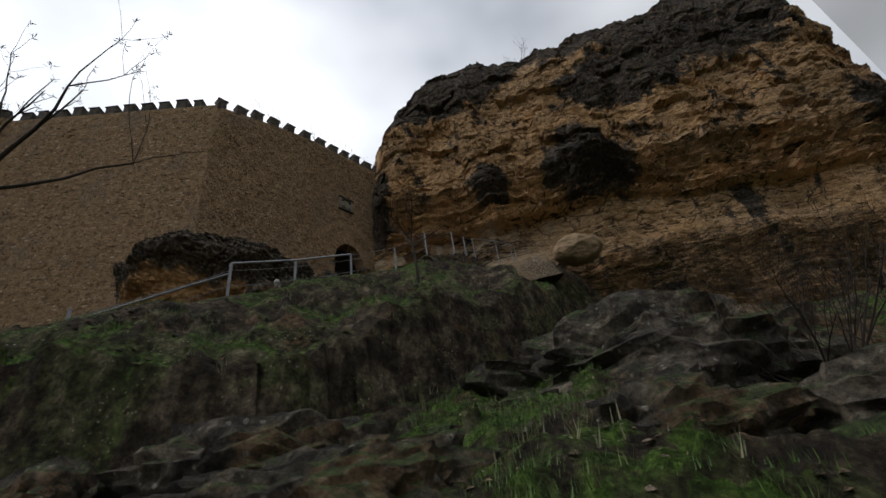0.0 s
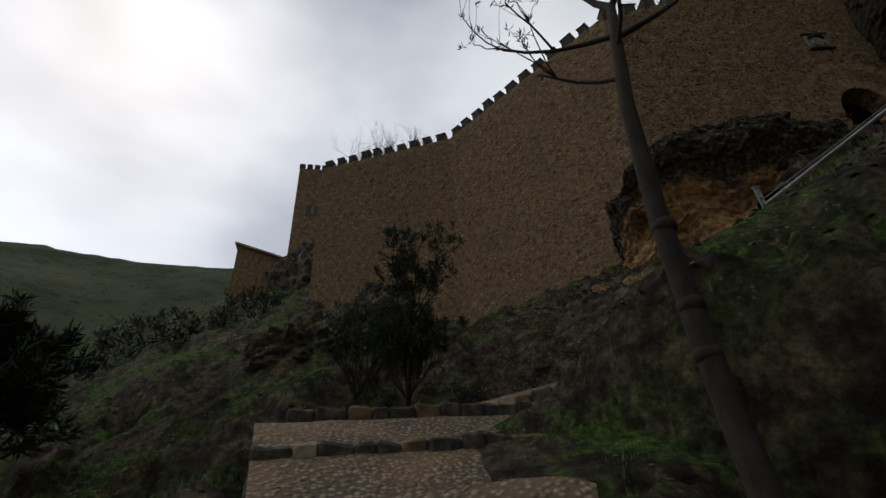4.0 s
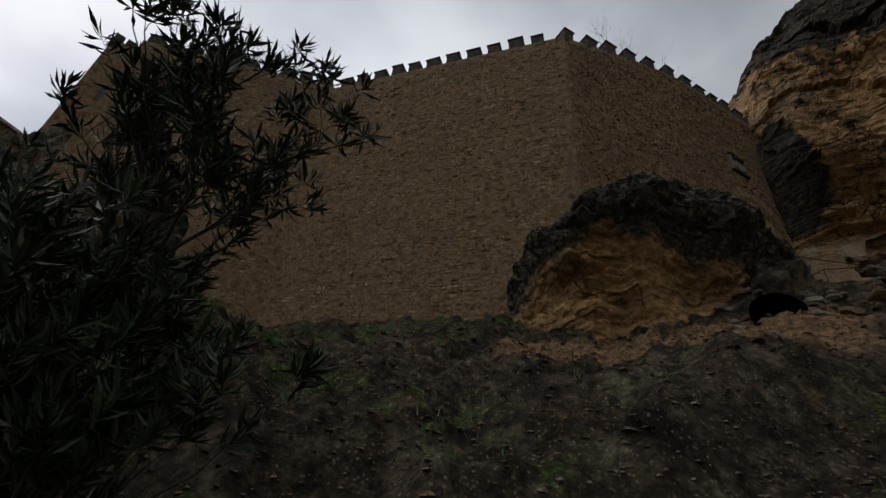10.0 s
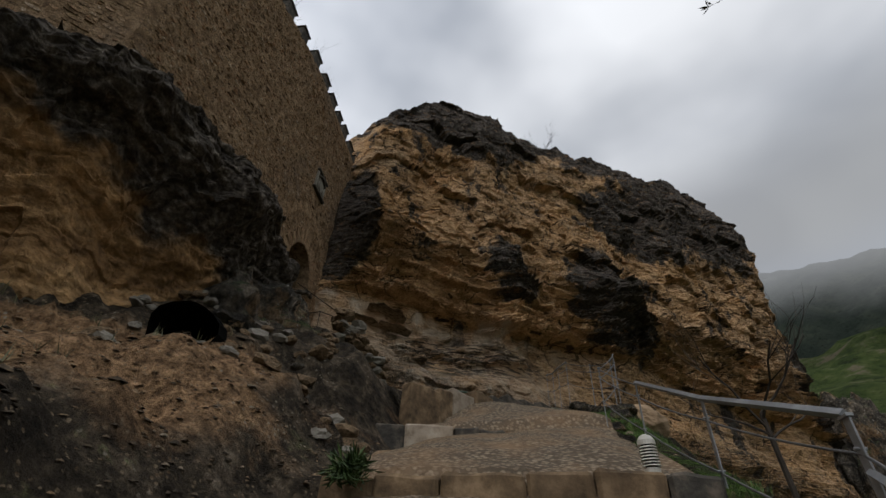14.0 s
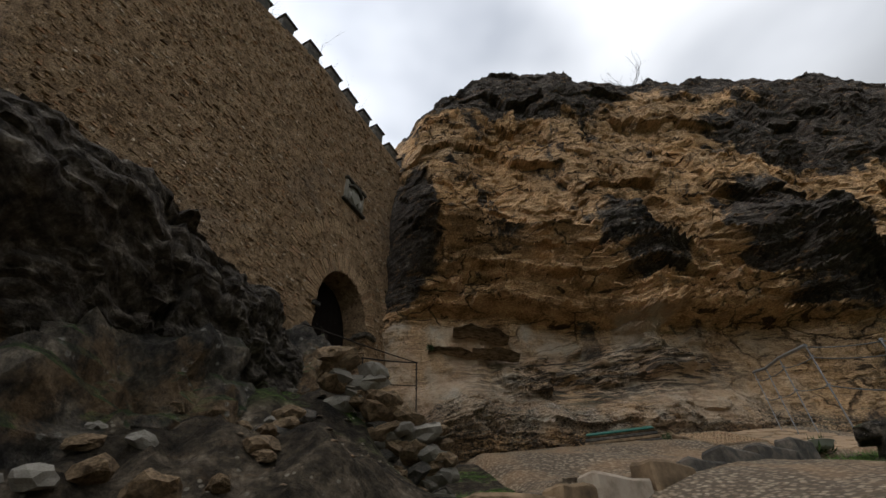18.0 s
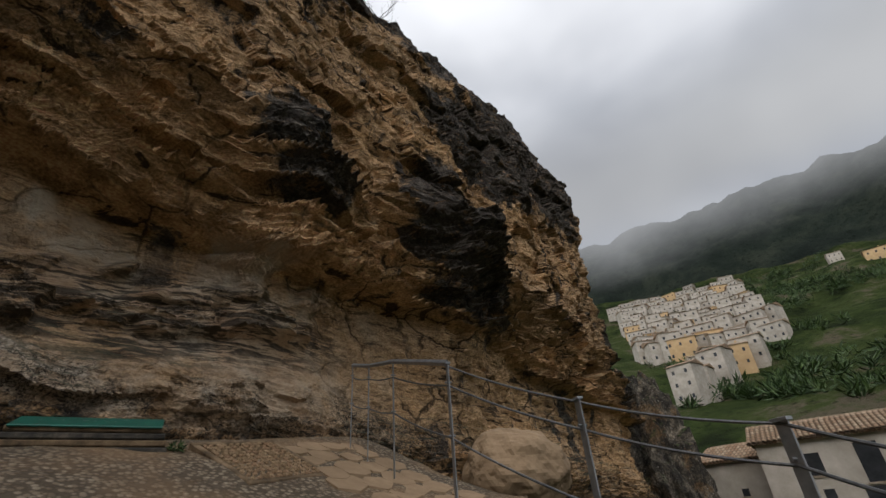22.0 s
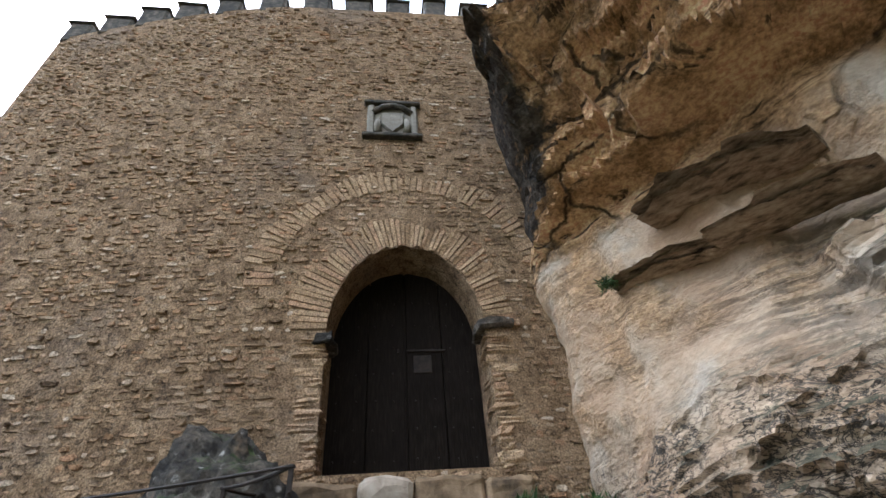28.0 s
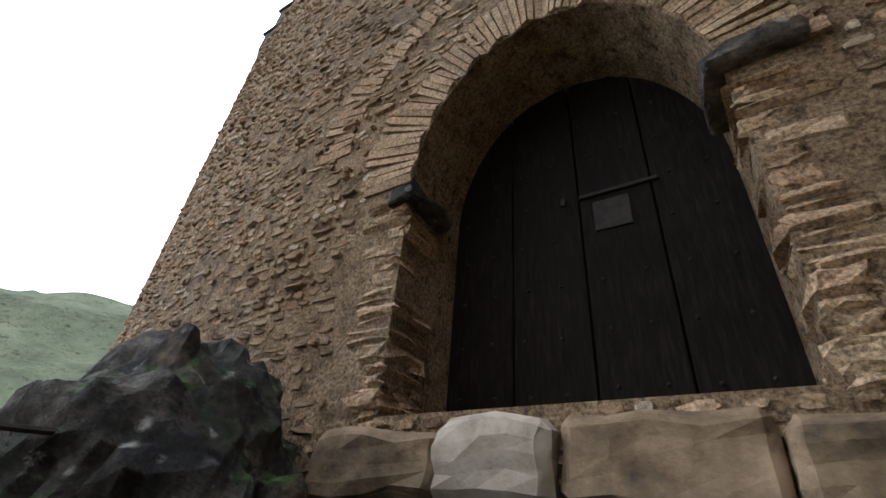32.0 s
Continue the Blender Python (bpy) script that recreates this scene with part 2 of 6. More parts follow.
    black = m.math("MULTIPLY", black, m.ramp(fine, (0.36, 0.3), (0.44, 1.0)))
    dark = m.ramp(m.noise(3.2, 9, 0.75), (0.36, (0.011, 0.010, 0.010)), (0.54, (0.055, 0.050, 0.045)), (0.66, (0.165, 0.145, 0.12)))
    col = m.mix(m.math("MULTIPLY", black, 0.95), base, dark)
    top = m.ramp(m.normal_z(), (0.55, 0.0), (0.85, 1.0))
    col = m.mix(m.math("MULTIPLY", top, m.ramp(m.noise(0.8, 5), (0.4, 0.0), (0.55, 0.8))), col, (0.055, 0.058, 0.034))
    col = m.mix(m.math("MULTIPLY", keep, 0.45), col, m.ramp(fine, (0.36, 0.08), (0.5, 0.48), (0.62, 0.66)), "OVERLAY")
    col = m.mix(m.math("MULTIPLY", m.math("ADD", keep, 0.15), 0.5), col, m.ramp(grit, (0.40, 0.12), (0.60, 0.72)), "OVERLAY")
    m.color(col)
    h = m.math("ADD", m.math("MULTIPLY", bed, 1.2), m.math("ADD", m.math("MULTIPLY", fine, 1.3), m.math("MULTIPLY", lay, 0.6)))
    h = m.math("SUBTRACT", h, m.math("MULTIPLY", joint, 0.8))
    n1 = m.bump(m.math("MULTIPLY", h, m.math("ADD", m.math("MULTIPLY", keep, 0.8), 0.2)), 0.9, 0.09)
    m.bump(m.math("ADD", grit, m.math("MULTIPLY", roots, m.math("MULTIPLY", low, 0.8))), 0.7, 0.03, n1)
    return m.m


def mat_rock():
    m = Mat("weathered_rock", 0.9, 0.25)
    a, f, big, grit = m.noise(1.4, 9, 0.72), m.noise(8, 8, 0.74), m.noise(0.5, 6, 0.65), m.noise(34, 4, 0.7)
    col = m.ramp(a, (0.36, (0.022, 0.019, 0.016)), (0.48, (0.065, 0.055, 0.042)), (0.57, (0.14, 0.115, 0.085)), (0.66, (0.28, 0.23, 0.17)))
    col = m.mix(m.ramp(big, (0.54, 0.0), (0.60, 0.6)), col, (0.20, 0.12, 0.055))
    col = m.mix(m.math("MULTIPLY", m.ramp(m.voronoi(6.0), (0.14, 0.8), (0.24, 0.0)), m.ramp(f, (0.45, 0.0), (0.55, 1.0))), col, (0.32, 0.30, 0.26))
    moss = m.math("MULTIPLY", m.ramp(m.normal_z(), (0.35, 0.0), (0.75, 1.0)), m.ramp(m.noise(0.9, 8, 0.7), (0.48, 0.0), (0.54, 0.9)))
    col = m.mix(moss, col, m.ramp(f, (0.3, (0.014, 0.024, 0.006)), (0.6, (0.05, 0.078, 0.018)), (0.75, (0.10, 0.13, 0.04))))
    col = m.mix(0.75, col, m.ramp(f, (0.36, 0.08), (0.5, 0.52), (0.64, 0.95)), "OVERLAY")
    m.color(col)
    n1 = m.bump(m.math("ADD", f, m.math("ADD", m.math("MULTIPLY", a, 1.4), m.math("MULTIPLY", m.voronoi(3.0), 0.6))), 1.0, 0.15)
    m.bump(grit, 0.7, 0.02, n1)
    return m.m


def mat_ground():
    m = Mat("grassy_rocky_earth", 0.95, 0.15)
    a, f, grit = m.noise(0.55, 9, 0.70), m.noise(9, 8, 0.75), m.noise(40, 4, 0.7)
    rock = m.ramp(m.noise(2.2, 9, 0.72), (0.38, (0.018, 0.014, 0.010)), (0.50, (0.058, 0.045, 0.030)), (0.58, (0.12, 0.092, 0.062)), (0.68, (0.25, 0.20, 0.145)))
    grass = m.ramp(f, (0.30, (0.016, 0.030, 0.005)), (0.52, (0.055, 0.098, 0.016)), (0.72, (0.12, 0.18, 0.04)))
    bank = m.near((-11.5, 12.4, 7.6), (7.0, 4.6, 6.0), 0.2)
    bare = m.math("MAXIMUM", m.near((-7.5, 16.5, 9.6), (3.2, 3.0, 3.0), 0.2), m.math("MULTIPLY", bank, m.ramp(a, (0.57, 1.0), (0.60, 0.0))))
    flatness = m.ramp(m.normal_z(), (0.55, 0.25), (0.78, 1.0))
    col = m.mix(m.math("MULTIPLY", m.math("MULTIPLY", m.ramp(a, (0.485, 0.0), (0.525, 1.0)), flatness), m.math("SUBTRACT", 1.0, bare)), rock, grass)
    col = m.mix(m.ramp(m.noise(0.8, 8, 0.7), (0.58, 0.0), (0.64, 0.7)), col, m.ramp(f, (0.3, (0.07, 0.042, 0.022)), (0.7, (0.20, 0.125, 0.07))))
    shelf = m.math("MAXIMUM", m.near((-10.2, 13.8, 8.6), (2.6, 1.2, 1.1), 0.3), m.math("MAXIMUM", m.near((-12.6, 13.6, 8.6), (1.5, 1.0, 1.0), 0.3), m.near((-9.2, 14.9, 9.2), (1.7, 1.0, 1.0), 0.4)))
    col = m.mix(m.math("MULTIPLY", shelf, 0.85), col, m.ramp(f, (0.3, (0.20, 0.11, 0.05)), (0.7, (0.42, 0.26, 0.14))))
    speck = m.math("MULTIPLY", m.ramp(m.voronoi(11.0), (0.16, 0.9), (0.22, 0.0)), m.ramp(m.noise(1.1, 5), (0.52, 0.0), (0.58, 1.0)))
    col = m.mix(speck, col, (0.27, 0.235, 0.18))
    col = m.mix(0.7, col, m.ramp(f, (0.36, 0.08), (0.5, 0.52), (0.64, 0.95)), "OVERLAY")
    pebble = m.math("MULTIPLY", m.ramp(m.voronoi(16.0, None, "F1", "Distance"), (0.20, 0.9), (0.30, 0.0)), m.math("MULTIPLY", bank, m.ramp(f, (0.46, 0.0), (0.54, 1.0))))
    col = m.mix(pebble, col, m.ramp(m.noise(14, 3), (0.4, (0.16, 0.105, 0.06)), (0.6, (0.34, 0.26, 0.17))))
    m.color(col)
    n1 = m.bump(m.math("ADD", f, m.math("MULTIPLY", m.voronoi(2.6), 0.9)), 1.0, 0.14)
    m.bump(grit, 0.8, 0.025, n1)
    return m.m


def mat_stone(name, tones, rnd, bump=0.6, scale=6.0):
    m = Mat(name, 0.93, 0.15)
    r = m.island() if rnd == "island" else m.random()
    col = m.ramp(r, *tones)
    n, big, grit = m.noise(scale, 8, 0.72), m.noise(0.35, 7, 0.65), m.noise(scale * 5, 5, 0.7)
    smear = m.noise(2.3, 8, 0.72)
    col = m.mix(m.ramp(smear, (0.50, 0.0), (0.58, 0.7)), col, (0.33, 0.22, 0.125))
    col = m.mix(m.ramp(n, (0.34, 0.7), (0.50, 0.0)), col, (0.10, 0.068, 0.042))
    col = m.mix(m.ramp(big, (0.54, 0.0), (0.66, 0.5)), col, (0.17, 0.135, 0.105))
    col = m.mix(0.65, col, m.ramp(grit, (0.38, 0.1), (0.62, 0.9)), "OVERLAY")
    m.color(col)
    m.bump(m.math("ADD", n, m.math("MULTIPLY", grit, 0.4)), bump, 0.07)
    return m.m


def mat_mortar():
    m = Mat("lime_mortar", 0.95, 0.1)
    n, big, f, grit = m.noise(3.0, 8, 0.7), m.noise(0.35, 7, 0.65), m.noise(9.0, 8, 0.74), m.noise(38, 4, 0.7)
    col = m.ramp(n, (0.38, (0.155, 0.10, 0.056)), (0.5, (0.27, 0.178, 0.10)), (0.62, (0.36, 0.25, 0.15)))
    col = m.mix(m.ramp(f, (0.36, 0.95), (0.47, 0.0)), col, (0.055, 0.036, 0.02))
    col = m.mix(m.math("MULTIPLY", m.ramp(m.voronoi(5.5, m.scaled((1, 1, 1.6))), (0.20, 0.7), (0.30, 0.0)), m.ramp(n, (0.45, 0.0), (0.52, 1.0))), col, (0.26, 0.19, 0.125))
    col = m.mix(m.ramp(big, (0.54, 0.0), (0.66, 0.5)), col, (0.17, 0.135, 0.105))
    col = m.mix(0.65, col, m.ramp(grit, (0.38, 0.1), (0.62, 0.9)), "OVERLAY")
    m.color(col)
    n1 = m.bump(m.math("ADD", f, n), 1.0, 0.09)
    m.bump(grit, 0.6, 0.015, n1)
    return m.m


def mat_simple(name, tones, scale, rough=0.8, spec=0.3, metal=0.0, bump=0.3, dist=0.02, stretch=None):
    m = Mat(name, rough, spec, metal)
    v = m.scaled(stretch) if stretch else m.co
    n = m.noise(scale, 7, 0.65, v)
    k = len(tones)
    col = m.ramp(n, *[(0.32 + 0.36 * i / max(1, k - 1), t) for i, t in enumerate(tones)])
    m.color(m.mix(m.ramp(m.noise(scale * 0.17, 4), (0.45, 0.0), (0.62, 0.35)), col, tuple(0.6 * v for v in tones[0])))
    m.bump(n, bump, dist)
    return m.m


CLIFF, ROCK, GROUND = mat_cliff(), mat_rock(), mat_ground()
WALL_TONES = ((0.0, (0.10, 0.062, 0.034)), (0.2, (0.22, 0.145, 0.08)), (0.5, (0.33, 0.22, 0.125)), (0.72, (0.30, 0.165, 0.085)), (0.88, (0.38, 0.275, 0.175)), (1.0, (0.50, 0.40, 0.29)))
RUBBLE = mat_stone("rubble_stone", WALL_TONES, "island")
RUBBLE_PIECE = mat_stone("rubble_stone_near", WALL_TONES, "random")
MORTAR = mat_mortar()
SCREE = mat_stone("brown_scree", ((0.0, (0.022, 0.018, 0.013)), (0.5, (0.052, 0.040, 0.027)), (0.82, (0.11, 0.08, 0.05)), (1.0, (0.22, 0.18, 0.13))), "island")
VOUSSOIR = mat_stone("arch_brick", ((0.0, (0.24, 0.155, 0.085)), (0.5, (0.38, 0.265, 0.155)), (1.0, (0.33, 0.20, 0.115))), "random", 0.5, 9)
DARKSTONE = mat_simple("blackened_stone", ((0.03, 0.028, 0.025), (0.07, 0.062, 0.05), (0.16, 0.13, 0.10)), 6, 0.9, 0.2, 0, 0.7, 0.03)
GREYSTONE = mat_simple("grey_carved_stone", ((0.17, 0.15, 0.12), (0.27, 0.245, 0.20)), 9, 0.9, 0.2, 0, 0.5, 0.02)
SLAB = mat_simple("split_layered_rock", ((0.03, 0.024, 0.018), (0.30, 0.215, 0.14), (0.50, 0.40, 0.29)), 3.0, 0.9, 0.2, 0, 1.0, 0.05, (1.6, 3.0, 9.0))
WHITESTONE = mat_simple("pale_limestone", ((0.20, 0.155, 0.11), (0.36, 0.29, 0.215), (0.44, 0.37, 0.285)), 5, 0.9, 0.2, 0, 0.6, 0.03)
STEPSTONE = mat_simple("worn_step_stone", ((0.06, 0.042, 0.026), (0.17, 0.115, 0.065), (0.30, 0.205, 0.12)), 4, 0.9, 0.2, 0, 0.8, 0.03)
FLAG = mat_simple("smooth_sandstone_flag", ((0.24, 0.16, 0.092), (0.36, 0.25, 0.15)), 3, 0.85, 0.25, 0, 0.4, 0.02)
DOORWOOD = mat_simple("black_door_wood", ((0.006, 0.0042, 0.003), (0.011, 0.008, 0.006), (0.020, 0.015, 0.011)), 6, 0.85, 0.06, 0, 0.6, 0.012, (6, 6, 0.7))
IRON = mat_simple("rusty_black_iron", ((0.014, 0.011, 0.009), (0.038, 0.027, 0.02)), 14, 0.75, 0.2, 0.2, 0.4, 0.006)
STEEL = mat_simple("galvanised_steel", ((0.22, 0.225, 0.23), (0.36, 0.365, 0.37)), 12, 0.45, 0.5, 0.7, 0.15, 0.004)
CABLE = mat_simple("steel_cable", ((0.13, 0.13, 0.13), (0.22, 0.22, 0.22)), 40, 0.5, 0.5, 0.7, 0.2, 0.003)
LAMPPAINT = mat_simple("cream_lamp_paint", ((0.42, 0.40, 0.34), (0.56, 0.54, 0.48)), 8, 0.6, 0.4, 0, 0.15, 0.004)
GREENPAINT = mat_simple("green_sheet_metal", ((0.006, 0.085, 0.058), (0.010, 0.13, 0.09)), 5, 0.45, 0.45, 0.1, 0.15, 0.004)
WHITEWASH = mat_simple("whitewashed_plaster", ((0.36, 0.315, 0.25), (0.56, 0.50, 0.425)), 0.8, 0.9, 0.2, 0, 0.3, 0.03)
OCHREWASH = mat_simple("ochre_plaster", ((0.50, 0.33, 0.16), (0.62, 0.43, 0.24)), 0.8, 0.9, 0.2, 0, 0.3, 0.03)
GLASS = mat_simple("dark_window", ((0.02, 0.022, 0.025), (0.045, 0.047, 0.05)), 2, 0.25, 0.5, 0, 0.0, 0.01)
BARK = mat_simple("grey_bark", ((0.055, 0.045, 0.035), (0.12, 0.10, 0.08), (0.17, 0.145, 0.115)), 9, 0.9, 0.2, 0, 0.7, 0.015, (1, 1, 0.4))
DARKBARK = mat_simple("dark_bark", ((0.025, 0.02, 0.016), (0.06, 0.048, 0.038)), 9, 0.9, 0.2, 0, 0.6, 0.01, (1, 1, 0.4))
# near-black base colour that paints the shade inside the cave hole
CAVESHADE = mat_simple("painted_cave_shade", ((0.004, 0.004, 0.004), (0.012, 0.011, 0.010)), 3, 1.0, 0.0, 0, 0.2, 0.02)


def mat_leaf(name, tones):
    m = Mat(name, 0.55, 0.35)
    col = m.ramp(m.island(), *tones)
    m.color(m.mix(m.ramp(m.noise(3, 4), (0.4, 0.0), (0.65, 0.4)), col, tuple(0.5 * v for v in tones[0][1])))
    return m.m


OLEANDER = mat_leaf("oleander_leaf", ((0.0, (0.018, 0.030, 0.014)), (0.6, (0.038, 0.058, 0.026)), (1.0, (0.075, 0.095, 0.05))))
GRASS = mat_leaf("fresh_grass", ((0.0, (0.035, 0.075, 0.012)), (0.6, (0.075, 0.15, 0.022)), (1.0, (0.13, 0.21, 0.04))))
DRYGRASS = mat_leaf("pale_dry_grass", ((0.0, (0.07, 0.075, 0.03)), (0.6, (0.14, 0.13, 0.06)), (1.0, (0.22, 0.19, 0.10))))
LEAF = mat_leaf("green_leaf", ((0.0, (0.025, 0.05, 0.012)), (0.6, (0.045, 0.085, 0.02)), (1.0, (0.09, 0.14, 0.035))))
BUD = mat_leaf("young_buds", ((0.0, (0.06, 0.045, 0.03)), (1.0, (0.13, 0.11, 0.05))))


def mat_cobble():
    m = Mat("pebble_paving", 0.88, 0.2)
    v = m.voronoi(17)
    cell = m.voronoi(17, out="Color")
    sep = m.node("ShaderNodeSeparateColor", Color=cell).outputs[0]
    col = m.ramp(sep, (0.0, (0.13, 0.095, 0.062)), (0.5, (0.21, 0.16, 0.108)), (1.0, (0.31, 0.25, 0.175)))
    col = m.mix(m.ramp(v, (0.36, 0.0), (0.58, 0.85)), col, (0.062, 0.046, 0.03))
    col = m.mix(m.ramp(m.noise(0.9, 5), (0.45, 0.0), (0.65, 0.5)), col, (0.27, 0.165, 0.085))
    m.color(col)
    m.bump(m.ramp(v, (0.0, 1.0), (0.6, 0.0)), 0.9, 0.03)
    return m.m


COBBLE = mat_cobble()


def mat_roof():
    m = Mat("clay_roof_tile", 0.9, 0.2)
    col = m.ramp(m.random(), (0.0, (0.28, 0.17, 0.10)), (0.5, (0.36, 0.24, 0.15)), (1.0, (0.44, 0.33, 0.22)))
    m.color(m.mix(m.ramp(m.noise(4, 6), (0.42, 0.6), (0.6, 0.0)), col, (0.12, 0.10, 0.07)))
    m.bump(m.noise(12, 5), 0.4, 0.02)
    return m.m


ROOFTILE = mat_roof()


def mat_hill(name, tones, scale=0.035):
    m = Mat(name, 1.0, 0.05)
    n = m.noise(scale, 9, 0.68)
    col = m.ramp(n, *tones)
    col = m.mix(m.ramp(m.noise(scale * 9, 6, 0.7), (0.55, 0.0), (0.66, 0.8)), col, tuple(0.45 * v for v in tones[0][1]))
    m.color(col)
    m.bump(m.noise(scale * 12, 6, 0.7), 0.8, 1.2)
    return m.m


HILL = mat_hill("green_hillside", ((0.34, (0.045, 0.05, 0.03)), (0.5, (0.075, 0.085, 0.048)), (0.66, (0.105, 0.11, 0.066))), 0.05)
MOUNTAIN = mat_hill("wooded_mountain", ((0.34, (0.010, 0.014, 0.011)), (0.5, (0.018, 0.024, 0.018)), (0.66, (0.034, 0.04, 0.028))), 0.05)
TERRACE = mat_hill("terraced_green_slope", ((0.36, (0.014, 0.020, 0.008)), (0.48, (0.034, 0.050, 0.014)), (0.56, (0.052, 0.066, 0.021)), (0.62, (0.10, 0.085, 0.055))), 0.09)


# ---- building helpers ----
def link(name, bm, material, parent=None, label="", smooth=False):
    me = bpy.data.meshes.new(name)
    bm.to_mesh(me)
    bm.free()
    me.materials.append(material)
    if smooth:
        me.shade_smooth()
    ob = new(name, me)
    if parent is not None:
        ob.parent = parent
    if label:
        tagged(ob, label)
    return ob


def part(name, bm, material, parent, label="", smooth=False):
    return link(name, bm, material, parent, label, smooth)


def raw(name, verts, faces, material, parent=None, smooth=False):
    me = bpy.data.meshes.new(name)
    me.from_pydata(verts, [], faces)
    me.materials.append(material)
    if smooth:
        me.shade_smooth()
    ob = new(name, me)
    if parent is not None:
        ob.parent = parent
    return ob


def structure(ob, label, category="", kind="structure"):
    return tagged(ob, label, category, "", kind)


def thing(name, m, label, category, group=""):
    ob = new(name)
    ob.matrix_basis = m
    return tagged(ob, label, category, group)


def box(bm, a, b, bevel=0.0, m=None):
    """A box from corner a to corner b, its edges rounded."""
    c = [(a[i] + b[i]) / 2 for i in range(3)]
    s = [abs(b[i] - a[i]) for i in range(3)]
    mat = Matrix.LocRotScale(c, None, s)
    r = bmesh.ops.create_cube(bm, size=1.0, matrix=(m @ mat) if m else mat)
    if bevel:
        edges = {e for v in r["verts"] for e in v.link_edges}
        bmesh.ops.bevel(bm, geom=list(edges), offset=bevel, segments=1, affect="EDGES")


def tube(bm, points, radii, sides=8, cap=True):
    """A tapered tube along points."""
    rings = []
    for i, p in enumerate(points):
        p = Vector(p)
        d = (Vector(points[min(i + 1, len(points) - 1)]) - Vector(points[max(i - 1, 0)])).normalized()
        x = d.cross(Vector((0, 0, 1)) if abs(d.z) < 0.95 else Vector((1, 0, 0))).normalized()
        y = d.cross(x)
        r = radii[i] if isinstance(radii, (list, tuple)) else radii
        rings.append([bm.verts.new(p + r * (math.cos(2 * math.pi * k / sides) * x + math.sin(2 * math.pi * k / sides) * y)) for k in range(sides)])
    for a, b in zip(rings, rings[1:]):
        for k in range(sides):
            bm.faces.new((a[k], a[(k + 1) % sides], b[(k + 1) % sides], b[k]))
    if cap and sides > 2:
        bm.faces.new(rings[0][::-1])
        bm.faces.new(rings[-1])


def sheet(name, fn, us, vs, material, smooth=True):
    """A surface fn(u, v) over two lists of parameters."""
    verts = [fn(u, v) for v in vs for u in us]
    n = len(us)
    faces = [(j * n + i, j * n + i + 1, (j + 1) * n + i + 1, (j + 1) * n + i) for j in range(len(vs) - 1) for i in range(n - 1)]
    return raw(name, verts, faces, material, None, smooth)


def span(a, b, n):
    return [a + (b - a) * i / (n - 1) for i in range(n)]


def fbm(x, y, z, octaves=5, rough=0.9):
    return noise.fractal((x, y, z), rough, 2.1, octaves)


def ridged(x, y, z, octaves=5):
    return noise.ridged_multi_fractal((x, y, z), 0.9, 2.1, octaves, 1.0, 2.0) - 1.0


def smooth01(t):
    t = max(0.0, min(1.0, t))
    return t * t * (3 - 2 * t)


def curve_at(stations, x):
    """Straight-line interpolation in a list of (x, value)."""
    if x <= stations[0][0]:
        return stations[0][1]
    for (a, va), (b, vb) in zip(stations, stations[1:]):
        if x <= b:
            return va + (vb - va) * (x - a) / (b - a)
    return stations[-1][1]


# ---- the lie of the land ----
WALK_LINE = [(0.8, -1.6, -0.35), (0.0, 0.0, 0.1), (-3.3, 0.5, 0.5), (-6.5, 1.7, 1.35), (-9.0, 2.6, 2.3), (-10.2, 4.0, 3.3), (-10.8, 4.85, 3.9),
             (-11.3, 5.8, 4.12), (-11.0, 7.1, 4.7), (-9.6, 8.2, 5.35), (-7.6, 10.0, 6.65), (-6.0, 12.2, 8.0), (-3.9, 14.6, 9.3),
             (-2.0, 16.6, 10.5), (-1.4, 18.6, 11.3), (-1.9, 20.4, 11.75), (-3.6, 22.6, 12.25)]


def near_walk(x, y):
    """Distance to the walked line and its height there."""
    best = (1e9, 0.0)
    for (ax, ay, az), (bx, by, bz) in zip(WALK_LINE, WALK_LINE[1:]):
        dx, dy = bx - ax, by - ay
        t = max(0.0, min(1.0, ((x - ax) * dx + (y - ay) * dy) / (dx * dx + dy * dy)))
        d = math.hypot(x - ax - t * dx, y - ay - t * dy)
        if d < best[0]:
            best = (d, az + t * (bz - az))
    return best


def terrace_height(x, y):
    return 11.25 + 1.28 * smooth01((y - 18.6) / 4.0) + 0.11 * (x + 1)


STEPS = [((-11.05, 3.0, 3.42), (-10.0, 6.6, 3.62)), ((-12.3, 3.75, 4.02), (-11.0, 7.6, 4.26)), ((-13.0, 6.5, 4.28), (-10.1, 7.6, 4.48)), ((-7.3, 13.3, 8.02), (-4.7, 11.1, 8.10)), ((-5.7, 16.3, 9.40), (-1.9, 14.3, 9.52)), ((-4.75, 16.6, 10.38), (0.7, 18.35, 11.55))]


def step_dip(x, y):
    """How far the way lies lower in front of each step."""
    low = 0.0
    for a, b in STEPS[:5]:
        dx, dy = b[0] - a[0], b[1] - a[1]
        n = math.hypot(dx, dy)
        u, s = ((x - a[0]) * dx + (y - a[1]) * dy) / n, (-(x - a[0]) * dy + (y - a[1]) * dx) / n
        if -2.0 < s < 0.12 and -0.6 < u < n + 0.6:
            low = max(low, 0.17 * (1 + min(s, 0.0) / 2.0))
    return low


